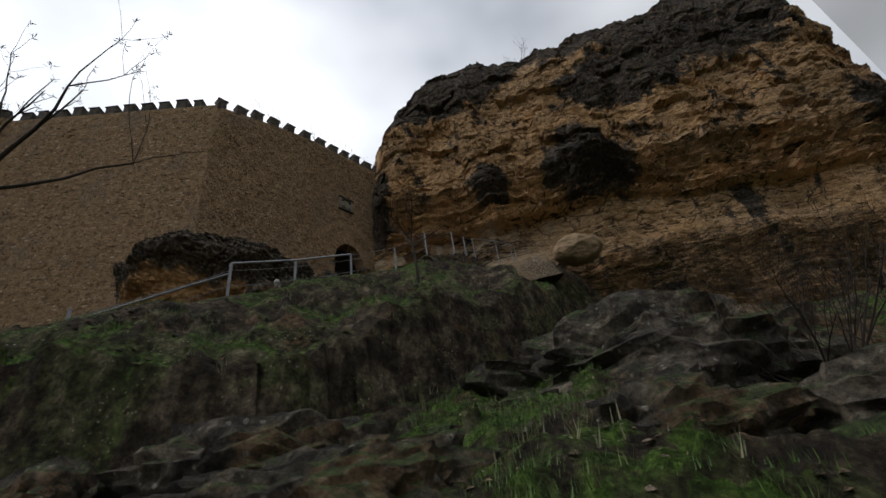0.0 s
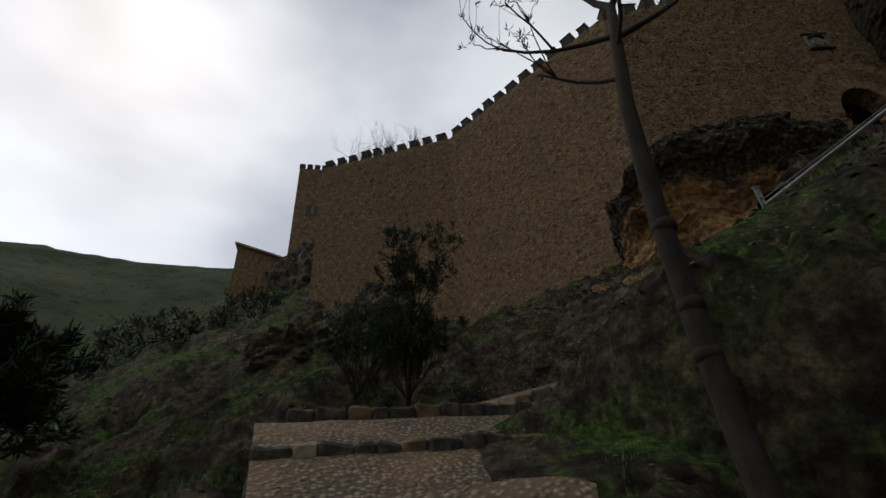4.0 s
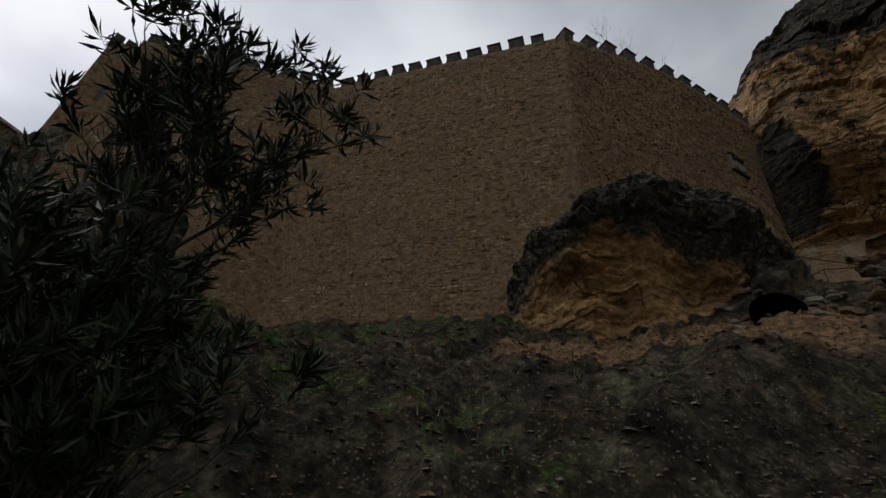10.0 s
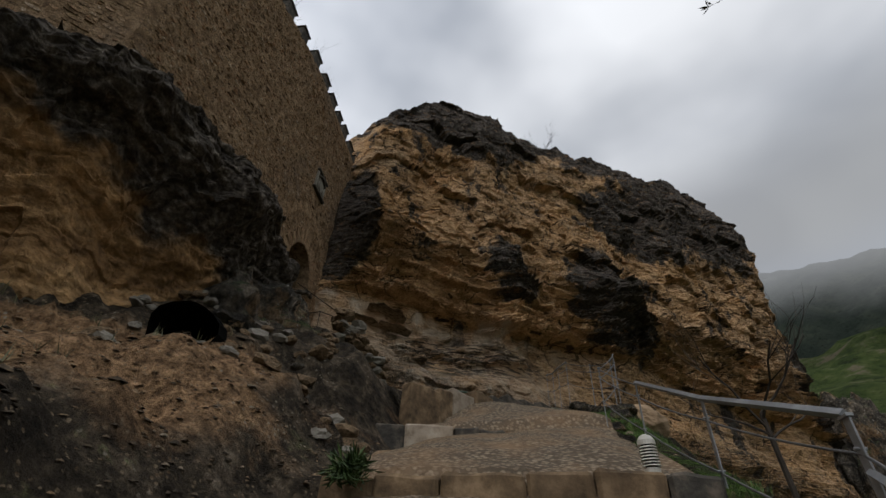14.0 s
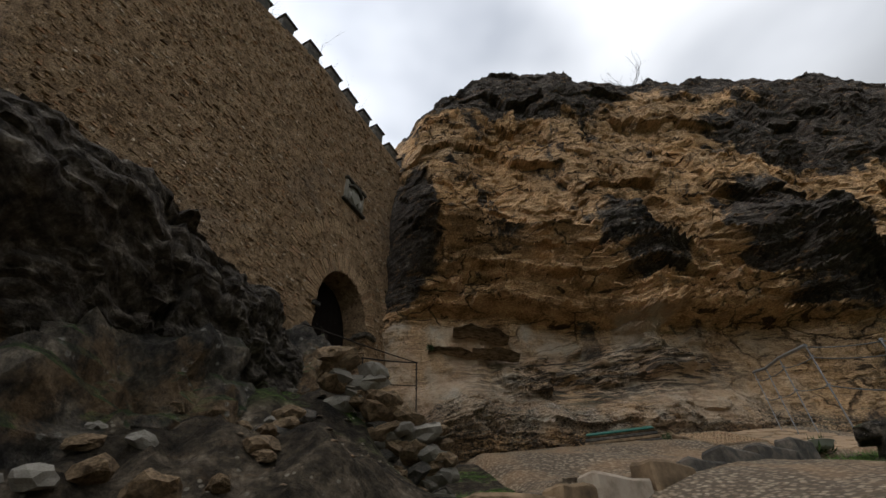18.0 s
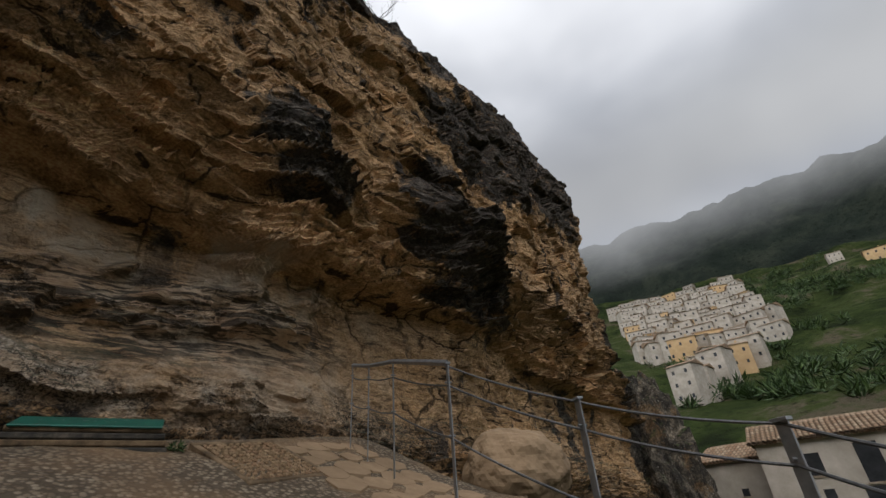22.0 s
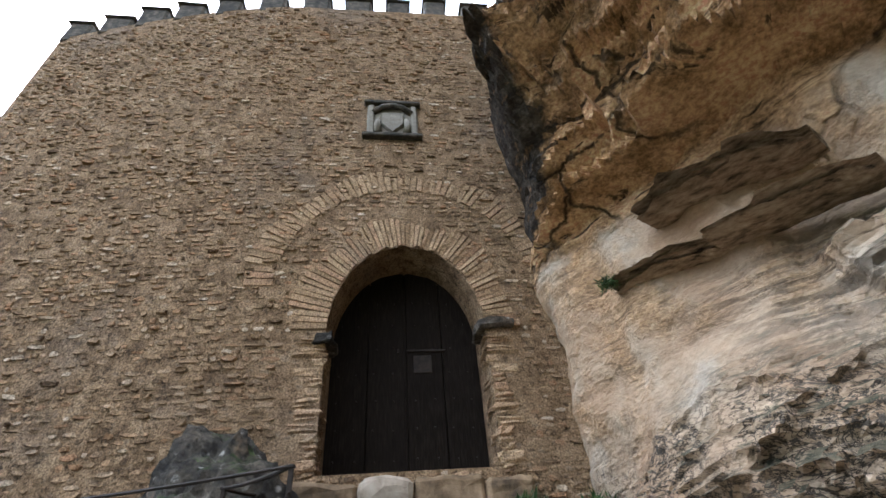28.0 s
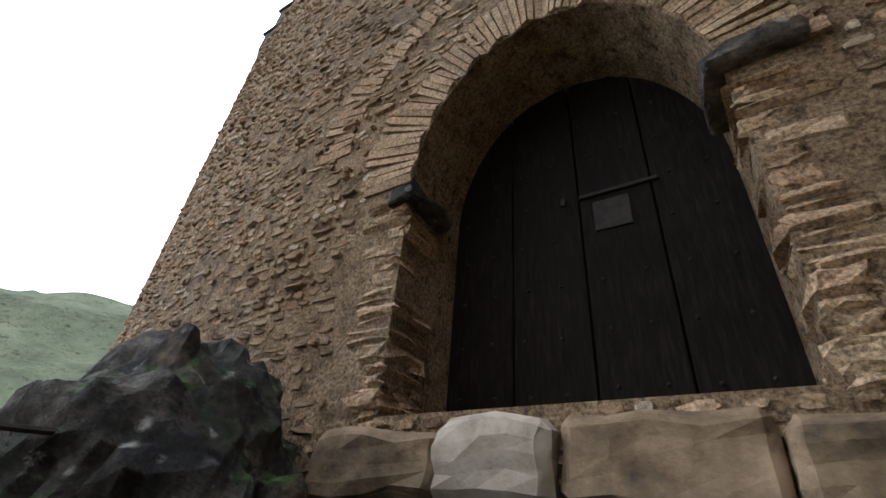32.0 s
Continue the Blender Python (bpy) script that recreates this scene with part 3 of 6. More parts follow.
def under_step(x, y):
    """Room for the treads and aprons over the bare ground."""
    for a, b in STEPS[:5]:
        dx, dy = b[0] - a[0], b[1] - a[1]
        n = math.hypot(dx, dy)
        u, s = ((x - a[0]) * dx + (y - a[1]) * dy) / n, (-(x - a[0]) * dy + (y - a[1]) * dx) / n
        if -2.0 < s < 1.6 and -0.1 < u < n + 0.1:
            return 0.22 if a[1] < 8 else 0.08
    return 0.0


def base_height(x, y):
    """The hillside without the paths."""
    s = (x + 8.3) * 0.70 - (y - 8.6) * 0.714
    k = smooth01((s - 0.5) / 1.5)
    left = min(0.604 * y + 0.3, 12.2 + 0.12 * (y - 19.0))
    right = 0.375 * y + 0.2
    z = left + (right - left) * k
    if x < -13:
        z += 0.42 * (-13 - x) * smooth01((-13 - x) / 4.0) * (1.0 - 0.8 * smooth01((y - 9.0) / 6.0) * smooth01((x + 34) / 8.0))
    if x > 22:
        z += (11.0 - z) * smooth01((x - 22.0) / 8.0)
    return z


def ground_height(x, y):
    z = base_height(x, y)
    d, h = near_walk(x, y)
    k = smooth01((2.9 - d) / 1.0)
    z = max(z, h - 0.3 - 0.62 * max(0.0, d - 1.9)) if d < 6.0 else z
    rough = 0.5 * fbm(x * 0.30, y * 0.30, 3.0, 4) + 0.34 * ridged(x * 0.55, y * 0.55, 1.0, 5) + 0.13 * fbm(x * 2.2, y * 2.2, 9.0, 5)
    crag = smooth01(fbm(x * 0.35, y * 0.35, 17.0, 3) * 2.2)
    rough += crag * (0.22 * noise.cell((x * 1.6 + fbm(x, y, 0.0, 2), y * 1.6, 2.0)) + 0.12 * noise.cell((x * 4.5 + fbm(x * 2, y * 2, 0.0, 2), y * 4.5, 5.0)))
    shelf = smooth01((x + 6.0) / 1.5) * smooth01((y - 15.6) / 1.2) * smooth01((7.0 - x) / 3.0)
    z += (1 - 0.8 * k) * (1 - 0.85 * shelf) * rough
    z += (h - 0.10 - step_dip(x, y) - under_step(x, y) - z) * k
    cap = terrace_height(x, y) - 0.14 - 0.12 * max(0.0, 18.6 - y)
    return z + (min(z, cap) - z) * shelf


def build_ground():
    us = [-400, -150, -80, -58] + span(-46, -24, 50) + span(-23.8, 12, 400) + span(12.3, 38, 60) + [45, 60, 90, 160, 400]
    vs = [-400, -150, -60, -25] + span(-14, -2, 26) + span(-1.9, 22, 270) + span(22.2, 26, 14) + [30, 40, 70, 150, 400]

    def at(u, v):
        z = ground_height(max(-46, min(38, u)), max(-14, min(26, v)))
        far = max(0.0, math.hypot(max(0, abs(u + 4) - 42), max(0, abs(v - 8) - 18)))
        return (u, v, z - 0.05 * min(far, 120))
    g = sheet("ground", at, us, vs, GROUND)
    structure(g, "steep rocky hillside with wet grass, moss and bare earth", "ground")


build_ground()


# ---- the cliff ----
FACE = [(-7, 29.0), (-5.4, 27.2), (-4.7, 25.9), (-3.4, 24.7), (0, 23.9), (3, 23.1), (10, 22.4), (18, 21.6), (26, 20.9), (29.5, 22.0), (33, 28), (34, 40)]
RIM = [(-7, 27.0), (-4, 28.8), (-2.6, 31.4), (-0.8, 33.6), (2, 34.8), (5, 35.2), (7.6, 34.0), (9, 33.5), (12, 34.3), (15, 34.8), (18, 34.9),
       (20.5, 35.3), (23, 36.2), (26, 36.0), (28.5, 32.5), (30.2, 26.5), (31.8, 19.5), (34, 16.0)]


def strata(d, u, f, seed):
    """Uneven layers: each juts out by its own amount and is cut back at its foot."""
    k = d * f + 0.45 * fbm(u * 0.22, seed, d * 0.15, 3)
    n = math.floor(k)
    own = noise.cell((u * 0.35 + 3.1 * n, seed + 0.5, n + 0.5))
    return own + 0.8 * (k - n) ** 3


def cliff_point(u, v):
    """u runs along the face in plan, v from the foot (0) to the rim (1) and on over the top (above 1)."""
    z0 = curve_at([(-7, 10.5), (0, 10.5), (5, 8.0), (14, 7.0), (30, 6.0)], u)
    rim = curve_at(RIM, u) + 0.6 * fbm(u * 0.45, 5.0, 0.0, 3) + 0.25 * noise.cell((u * 0.6, 0.5, 0.5))
    w = min(v, 1.0)
    z = z0 + (rim - z0) * w
    y = curve_at(FACE, u)
    y += (0.11 - 0.06 * smooth01((u - 8.0) / 6.0)) * max(0.0, z - 19.0) + 0.9 * smooth01((w - 0.86) / 0.14)
    q = smooth01((u + 5.2) / 2.2)
    # dip of the layers, and where the zones lie
    d = z + 0.055 * u + 0.35 * fbm(u * 0.3, 1.0, z * 0.2, 3)
    span_u = smooth01((u + 4.6) / 1.2) * (1 - 0.75 * smooth01((u - 5) / 6))
    hollow = smooth01((d - 13.4) / 1.6) * (1 - smooth01((d - 16.8) / 0.16)) * span_u
    ledges = smooth01((d - 16.7) / 0.2) * (1 - smooth01((d - 20.0) / 1.2))
    low = 1 - smooth01((d - 13.2) / 1.2)
    high = smooth01((d - 19.0) / 1.5)
    wedge_mid = 14.85 + 0.20 * (u + 1.8)
    wedge = smooth01((0.55 + 0.10 * (u + 1.8) - abs(z - wedge_mid)) / 0.25) * smooth01((u + 1.9) / 0.8) * (1 - smooth01((u - 4) / 2)) * smooth01(0.6 + 2.5 * fbm(u * 0.9, z * 0.9, 21.0, 3))
    y += 0.7 * hollow
    y -= 0.22 * wedge
    y -= 0.5 * math.exp(-((z - 12.2) / 1.6) ** 2) * smooth01((u + 4) / 3)
    y -= 1.5 * math.exp(-((u - 9.2) / 2.6) ** 2 - ((z - 19.5) / 2.6) ** 2)
    y -= 0.9 * math.exp(-((u - 3.2) / 1.2) ** 2 - ((z - 19.4) / 2.0) ** 2)
    y -= 0.9 * math.exp(-((u + 3.9) / 1.0) ** 2 - ((z - 20.5) / 3.2) ** 2)
    y += q * 0.55 * fbm(u * 0.28, z * 0.22, 7.0, 5)
    # layers and broken blocks
    calm = (1 - 0.88 * hollow * (1 - wedge)) * (1 - 0.55 * smooth01((w - 0.78) / 0.2))
    y -= q * (0.46 * ledges + 0.10 * low + 0.10 + 0.04 * wedge) * calm * strata(d, u, 1.7, 3.0)
    y -= q * (0.12 * ledges + 0.09 * low + 0.05 + 0.05 * wedge) * calm * strata(d, u, 6.5, 8.0)
    a, b = 0.5 * fbm(u * 0.6, d * 0.6, 2.0, 3), 0.5 * fbm(u * 0.6, d * 0.6, 6.0, 3)
    y -= q * calm * (0.30 * high + 0.08) * noise.cell((u * 0.55 + a, 0.5, d * 0.7 + b))
    y -= q * calm * (0.07 * high + 0.05) * (1 - 0.7 * ledges) * noise.cell((u * 1.5 + a * 2, 3.5, d * 1.9 + b * 2))
    y -= q * calm * 0.018 * noise.cell((u * 3.8 + a * 4, 7.5, d * 5.5 + b * 4))
    y -= q * calm * 0.05 * (1 - 0.6 * ledges) * ridged(u * 0.5, 4.0, d * 1.5, 5)
    y -= 0.02 * fbm(u * 4.0, 2.0, d * 6.0, 3)
    x = u + 0.30 * fbm(u * 0.5, z * 0.5, 11.0, 4)
    if v > 1:
        y += (v - 1) * 14.0
        z += (v - 1) * 1.2 + 0.5 * fbm(x * 0.4, y * 0.4, 0.0, 4)
    return (x, y, z)


cliff = sheet("cliff", cliff_point, span(-7, -5.1, 16) + span(-5, 5, 230) + span(5.06, 34, 345), span(0, 0.56, 280) + span(0.563, 1, 150) + span(1.03, 2.0, 14), CLIFF, False)
structure(cliff, "tall ochre and blackened layered limestone cliff", "cliff")


# ---- castle walls ----
CORNER = Vector((-11.35, 17.3, 0.0))
BEND, END = Vector((-24.5, 17.3, 0.0)), Vector((-32.9, 11.7, 0.0))


def wall_frame(a, b):
    """A frame with x along the wall, y out of it (to the right of the way from a to b), z up."""
    d = (b - a).normalized()
    return Matrix(((d.x, d.y, 0, a.x), (d.y, -d.x, 0, a.y), (0, 0, 1, 0), (0, 0, 0, 1)))


DOOR_DIR = Vector((0.62, 0.785, 0)).normalized()
DOOR_FRAME = wall_frame(CORNER, CORNER + DOOR_DIR)
CORNER_BACK = Vector((-12.41, 18.14, 0.0))
LEFT_FRAME = wall_frame(BEND, CORNER_BACK)
FAR_FRAME = wall_frame(END, BEND)
ARCH_U, ARCH_HALF, SILL, SPRING, APEX = 8.62, 1.12, 14.35, 16.2, 17.65


def arch_half(z):
    """Half the width of the gate opening at a height."""
    if z < SPRING:
        return ARCH_HALF
    t = (z - SPRING) / (APEX - SPRING)
    return ARCH_HALF * math.sqrt(max(0.0, 1 - t ** 1.9)) if t < 1 else 0.0


def bow(u):
    """The gate wall curves back towards the corner."""
    return -1.35 * (1 - u / 6.2) ** 1.35 if u < 6.2 else 0.0


def stones(seed, length, z0, z1, skip, size=(0.36, 0.17)):
    """Uneven courses of rubble half sunk in mortar: a list of (u, z, width, height, proud)."""
    rng = random.Random(seed)
    out, z = [], z0
    while z < z1:
        h = size[1] * rng.uniform(0.7, 1.4)
        u = -rng.random() * size[0]
        while u < length:
            w = size[0] * rng.choice((0.4, 0.55, 0.7, 0.9, 1.1, 1.5)) * rng.uniform(0.85, 1.15)
            lift = 0.35 * h * fbm(u * 0.8, z * 0.8, seed * 0.1, 3)
            uu, zz = u + w / 2, z + h / 2 + lift
            if 0.05 < uu - w / 2 and uu + w / 2 < length - 0.02 and zz + h / 2 < z1 and not skip(uu, zz, w, h) and rng.random() < 0.74 + 0.3 * fbm(u * 0.5, z * 0.5, 4.0 + seed, 3):
                out.append((uu, zz, w * rng.uniform(0.78, 0.97), h * rng.uniform(0.6, 0.96), rng.uniform(0.004, 0.026) if rng.random() < 0.86 else rng.uniform(0.028, 0.05)))
            u += w
        z += h
    return out


STONE_FACES = [(k, (k + 1) % 7, 7 + (k + 1) % 7, 7 + k) for k in range(7)] + [tuple(range(7, 14))]


def stone_verts(w, h, proud, rng):
    """A rough stone: a seven-cornered outline, bevelled towards an uneven face."""
    back, front = [], []
    turn, tilt = rng.uniform(-0.22, 0.22), rng.uniform(-0.25, 0.25) * proud
    for k in range(7):
        a = 2 * math.pi * (k + rng.uniform(-0.3, 0.3)) / 7
        c, s = math.cos(a), math.sin(a)
        e = 0.5 / max(abs(c), abs(s)) ** 0.75 * rng.uniform(0.86, 1.05)
        x, z = e * c * w, e * s * h
        x, z = x * math.cos(turn) - z * math.sin(turn) * 0.6, z * math.cos(turn) + x * math.sin(turn) * 0.6
        back.append((x, -0.05, z))
        k2 = rng.uniform(0.6, 0.86)
        front.append((x * k2, proud * rng.uniform(0.6, 1.2) + tilt * (2 * z / h), z * k2))
    return back + front


def masonry(name, parent, seed, length, z0, z1, skip, size, near=None, shift=lambda u: 0.0):
    """Joined rubble on a wall's face; the stones inside the stretch near(u, z) become parts of their own."""
    rng = random.Random(seed + 99)
    verts, faces, own = [], [], []
    for s in stones(seed, length, z0, z1, skip, size):
        if near and len(own) < 290 and near(s[0], s[1]):
            own.append(s)
            continue
        n = len(verts)
        off = shift(s[0])
        verts += [(x + s[0], y + off, z + s[1]) for x, y, z in stone_verts(s[2], s[3], s[4], rng)]
        faces += [tuple(i + n for i in f) for f in STONE_FACES]
    joined = raw(name, verts, faces, RUBBLE, parent)
    tagged(joined, kind="stuff")
    shapes = []
    for _ in range(60):
        me = bpy.data.meshes.new("stone")
        me.from_pydata(stone_verts(1.0, 1.0, 0.05, rng), [], STONE_FACES)
        me.materials.append(RUBBLE_PIECE)
        shapes.append(me)
    for u, z, w, h, p in own:
        ob = new("stone", shapes[rng.randrange(60)])
        ob.parent = parent
        ob.matrix_basis = Matrix.LocRotScale((u, shift(u), z), None, (w, max(p, 0.008) * 20, h))


def merlons(parent, length, z, first, step=1.02, deep=0.55, skip=(), shift=lambda u: 0.0):
    """Square merlons with a low roofed cap, one part each."""
    rng = random.Random(length)
    u, i = first, 0
    while u + 0.6 < length:
        if i not in skip:
            w, h = rng.uniform(0.52, 0.68), rng.uniform(0.55, 0.76)
            zz, o = z(u + 0.3), shift(u + 0.3)
            bm = bmesh.new()
            box(bm, (u, o - deep, zz - 0.15), (u + w, o - 0.02, zz + h), 0.05)
            c = [bm.verts.new(p) for p in ((u - .05, o - deep - .05, zz + h + 0.004), (u + w + .05, o - deep - .05, zz + h + 0.004), (u + w + .05, o + .04, zz + h + 0.004), (u - .05, o + .04, zz + h + 0.004),
                                           (u + .16, o - deep * .62, zz + h + .2), (u + w - .16, o - deep * .62, zz + h + .2), (u + w - .16, o - deep * .35, zz + h + .2), (u + .16, o - deep * .35, zz + h + .2))]
            for f in ((3, 2, 1, 0), (0, 1, 5, 4), (1, 2, 6, 5), (2, 3, 7, 6), (3, 0, 4, 7), (4, 5, 6, 7)):
                bm.faces.new([c[k] for k in f])
            for v in bm.verts:
                v.co += 0.03 * Vector((fbm(v.co.x * 4, v.co.z * 4, 1.0, 2), 0, fbm(v.co.x * 4, v.co.z * 4, 7.0, 2)))
            part("merlon", bm, DARKSTONE, parent)
        u += step * rng.uniform(0.92, 1.08)
        i += 1


def top_door(u):
    return 25.2 - 0.035 * u if u < 7 else 24.955 + 0.035 * (u - 7)


def build_door_wall():
    w = new("wall_gate")
    w.matrix_basis = DOOR_FRAME
    structure(w, "high ochre rubble castle wall pierced by a pointed arch gate", "castle wall")
    length, deep, z0 = 14.0, 1.5, 8.5
    verts, faces = [], []

    def quad(*p):
        n = len(verts)
        verts.extend(p)
        faces.append((n, n + 1, n + 2, n + 3))
    # front and back faces with the arch cut through, as strips
    zs = [z0, SILL] + span(SILL + 0.3, SPRING, 5) + span(SPRING + 0.1, APEX, 14)
    for y, flip in ((0.0, False), (-deep, True)):
        for a, b in zip(zs, zs[1:]):
            ha, hb = (0, 0) if b <= SILL else (arch_half(a), arch_half(b))
            for l in ([(6.2, ARCH_U - ha, 6.2, ARCH_U - hb), (ARCH_U + ha, length, ARCH_U + hb, length)] if ha or hb else [(6.2, length, 6.2, length)]):
                q = [(l[0], y, a), (l[1], y, a), (l[3], y, b), (l[2], y, b)]
                quad(*(q[::-1] if flip else q))
        q = [(6.2, y, APEX), (length, y, APEX), (length, y, top_door(length)), (6.2, y, top_door(6.2))]
        quad(*(q[::-1] if flip else q))
        for a, b in zip(span(0, 6.2, 19), span(0, 6.2, 19)[1:]):
            q = [(a, y + bow(a), z0), (b, y + bow(b), z0), (b, y + bow(b), top_door(b)), (a, y + bow(a), top_door(a))]
            quad(*(q[::-1] if flip else q))
    for a, b in zip(zs[1:], zs[2:]):
        ha, hb = arch_half(a), arch_half(b)
        quad((ARCH_U - ha, 0, a), (ARCH_U - ha, -deep, a), (ARCH_U - hb, -deep, b), (ARCH_U - hb, 0, b))
        quad((ARCH_U + ha, -deep, a), (ARCH_U + ha, 0, a), (ARCH_U + hb, 0, b), (ARCH_U + hb, -deep, b))
    h = ARCH_HALF
    quad((ARCH_U - h, 0, SILL), (ARCH_U + h, 0, SILL), (ARCH_U + h, -deep, SILL), (ARCH_U - h, -deep, SILL))
    for a, b in [(6.2, length)] + list(zip(span(0, 6.2, 19), span(0, 6.2, 19)[1:])):
        quad((a, bow(a), top_door(a)), (b, bow(b), top_door(b)), (b, bow(b) - deep, top_door(b)), (a, bow(a) - deep, top_door(a)))
    quad((0, bow(0) - deep, z0), (0, bow(0), z0), (0, bow(0), top_door(0)), (0, bow(0) - deep, top_door(0)))
    quad((length, 0, z0), (length, -deep, z0), (length, -deep, top_door(length)), (length, 0, top_door(length)))
    raw("core", verts, faces, MORTAR, w)

    def skip(u, z, dw, dh):
        if z < APEX + 0.75:
            hw = arch_half(min(z, APEX - 0.02)) if z < APEX else 0
            if abs(u - ARCH_U) < hw + 0.42 + dw * 0.5 and z > SILL:
                return True
        return 7.8 < u < 9.05 and 20.1 < z < 21.4
    masonry("rubble_facing", w, 5, length, 10.5, 24.9, skip, (0.21, 0.088),
            lambda u, z: 5.6 < u < 11.4 and 14.3 < z < 16.1, bow)
    merlons(w, length, top_door, 0.0, 1.02, 0.55, (), bow)
    return w


door_wall = build_door_wall()


def build_plain_wall(name, frame, length, z0, top, label, first, size):
    w = new(name)
    w.matrix_basis = frame
    structure(w, label, "castle wall")
    t0, t1 = top(0), top(length)
    raw("core", [(0, -1.5, z0), (length, -1.5, z0), (length, 0, z0), (0, 0, z0), (0, -1.5, t0), (length, -1.5, t1), (length, 0, t1), (0, 0, t0)],
        [(3, 2, 1, 0), (0, 1, 5, 4), (1, 2, 6, 5), (2, 3, 7, 6), (3, 0, 4, 7), (4, 5, 6, 7)], MORTAR, w)
    masonry("rubble_facing", w, int(length * 10), length, z0 + 2, min(t0, t1), lambda *a: False, size)
    merlons(w, length, top, first)
    return w


build_plain_wall("wall_valley", LEFT_FRAME, (CORNER_BACK - BEND).length, 5.0, lambda u: 25.75 - 0.035 * u, "long ochre rubble castle wall with dark merlons", 0.3, (0.30, 0.135))
build_plain_wall("wall_far", FAR_FRAME, (BEND - END).length, 4.0, lambda u: 26.3 - 0.05 * u, "sunlit ochre rubble wall beyond the bend", 0.1, (0.32, 0.15))


# ---- the gate ----
def gate_leaf(name, u0, u1, label):
    leaf = new(name)
    leaf.parent = gate
    tagged(leaf, label)
    n = 2
    for i in range(n):
        a, b = u0 + (u1 - u0) * i / n + 0.006, u0 + (u1 - u0) * (i + 1) / n - 0.006
        bm = bmesh.new()
        box(bm, (a, -0.86, SILL - 0.09), (b, -0.78, APEX - 0.02), 0.008)
        part("plank", bm, DOORWOOD, leaf)
    return leaf


gate = thing("gate", DOOR_FRAME, "closed black double door of studded planks under the arch", "door")
left_leaf = gate_leaf("leaf", ARCH_U - 1.13, ARCH_U - 0.01, "plain black door leaf")
right_leaf = gate_leaf("leaf", ARCH_U + 0.01, ARCH_U + 1.13, "black door leaf with lock plate and bolt")


def on_leaf(name, a, b, leaf, material=IRON, label=""):
    bm = bmesh.new()
    box(bm, a, b, 0.006)
    return part(name, bm, material, leaf, label)


for leaf, s in ((left_leaf, -1), (right_leaf, 1)):
    bm = bmesh.new()
    box(bm, (min(0, s * 1.15) + ARCH_U, -0.93, SILL), (max(0, s * 1.15) + ARCH_U, -0.865, APEX))
    part("backing", bm, DOORWOOD, leaf)
on_leaf("lock_plate", (ARCH_U + 0.12, -0.78, 15.84), (ARCH_U + 0.40, -0.765, 16.12), right_leaf, IRON, "square iron lock plate with keyholes")
on_leaf("bolt", (ARCH_U + 0.02, -0.78, 16.18), (ARCH_U + 0.62, -0.755, 16.215), right_leaf, IRON, "long iron sliding bolt")
on_leaf("bolt_loop", (ARCH_U - 0.13, -0.78, 16.16), (ARCH_U - 0.09, -0.75, 16.23), left_leaf, IRON)
on_leaf("cover_strip", (ARCH_U - 0.03, -0.78, SILL + 0.05), (ARCH_U + 0.012, -0.762, 17.3), left_leaf, DOORWOOD)
on_leaf("kick_board", (ARCH_U - 1.0, -0.78, SILL + 0.06), (ARCH_U - 0.06, -0.766, SILL + 0.16), left_leaf, DOORWOOD)
studs = bmesh.new()
stud_mesh = bpy.data.meshes.new("stud")
bmesh.ops.create_icosphere(studs, subdivisions=1, radius=0.016)
studs.to_mesh(stud_mesh)
studs.free()
stud_mesh.materials.append(IRON)
for leaf, u0 in ((left_leaf, ARCH_U - 1.0), (right_leaf, ARCH_U + 0.14)):
    for r in range(7):
        for c in range(4):
            if leaf is right_leaf and r == 3 and c < 2:
                continue
            s = new("stud", stud_mesh)
            s.parent = leaf
            s.location = (u0 + c * 0.27 + 0.02 * math.sin(r * 3 + c), -0.776, SILL + 0.28 + r * 0.40 + 0.015 * math.cos(c * 5 + r))


# the arch: a ring of thin bricks over the gate and a wider relieving arch above
def ring(parent, name, half, spring, rise, thick, count, y, material):
    for i in range(count):
        t0, t1 = math.pi * i / count + 0.006, math.pi * (i + 1) / count - 0.006
        p = lambda t, k: (ARCH_U - (half + k) * math.cos(t), spring + (rise + k) * math.sin(t) ** 0.95)
        wob = 0.09 * math.sin(i * 12.9)
        q = [p(t0, 0.0), p(t1, 0.0), p(t1, thick + wob), p(t0, thick + wob)]
        bm = bmesh.new()
        f = [bm.verts.new((u, y + 0.02 * math.sin(i * 7.7 + k), z + 0.008 * math.sin(i * 3 + k * 2))) for k, (u, z) in enumerate(q)]
        b = [bm.verts.new((u, y - 0.30, z)) for u, z in q]
        bm.faces.new(f)
        for k in range(4):
            bm.faces.new((f[k], b[k], b[(k + 1) % 4], f[(k + 1) % 4]))
        part(name, bm, material, parent)


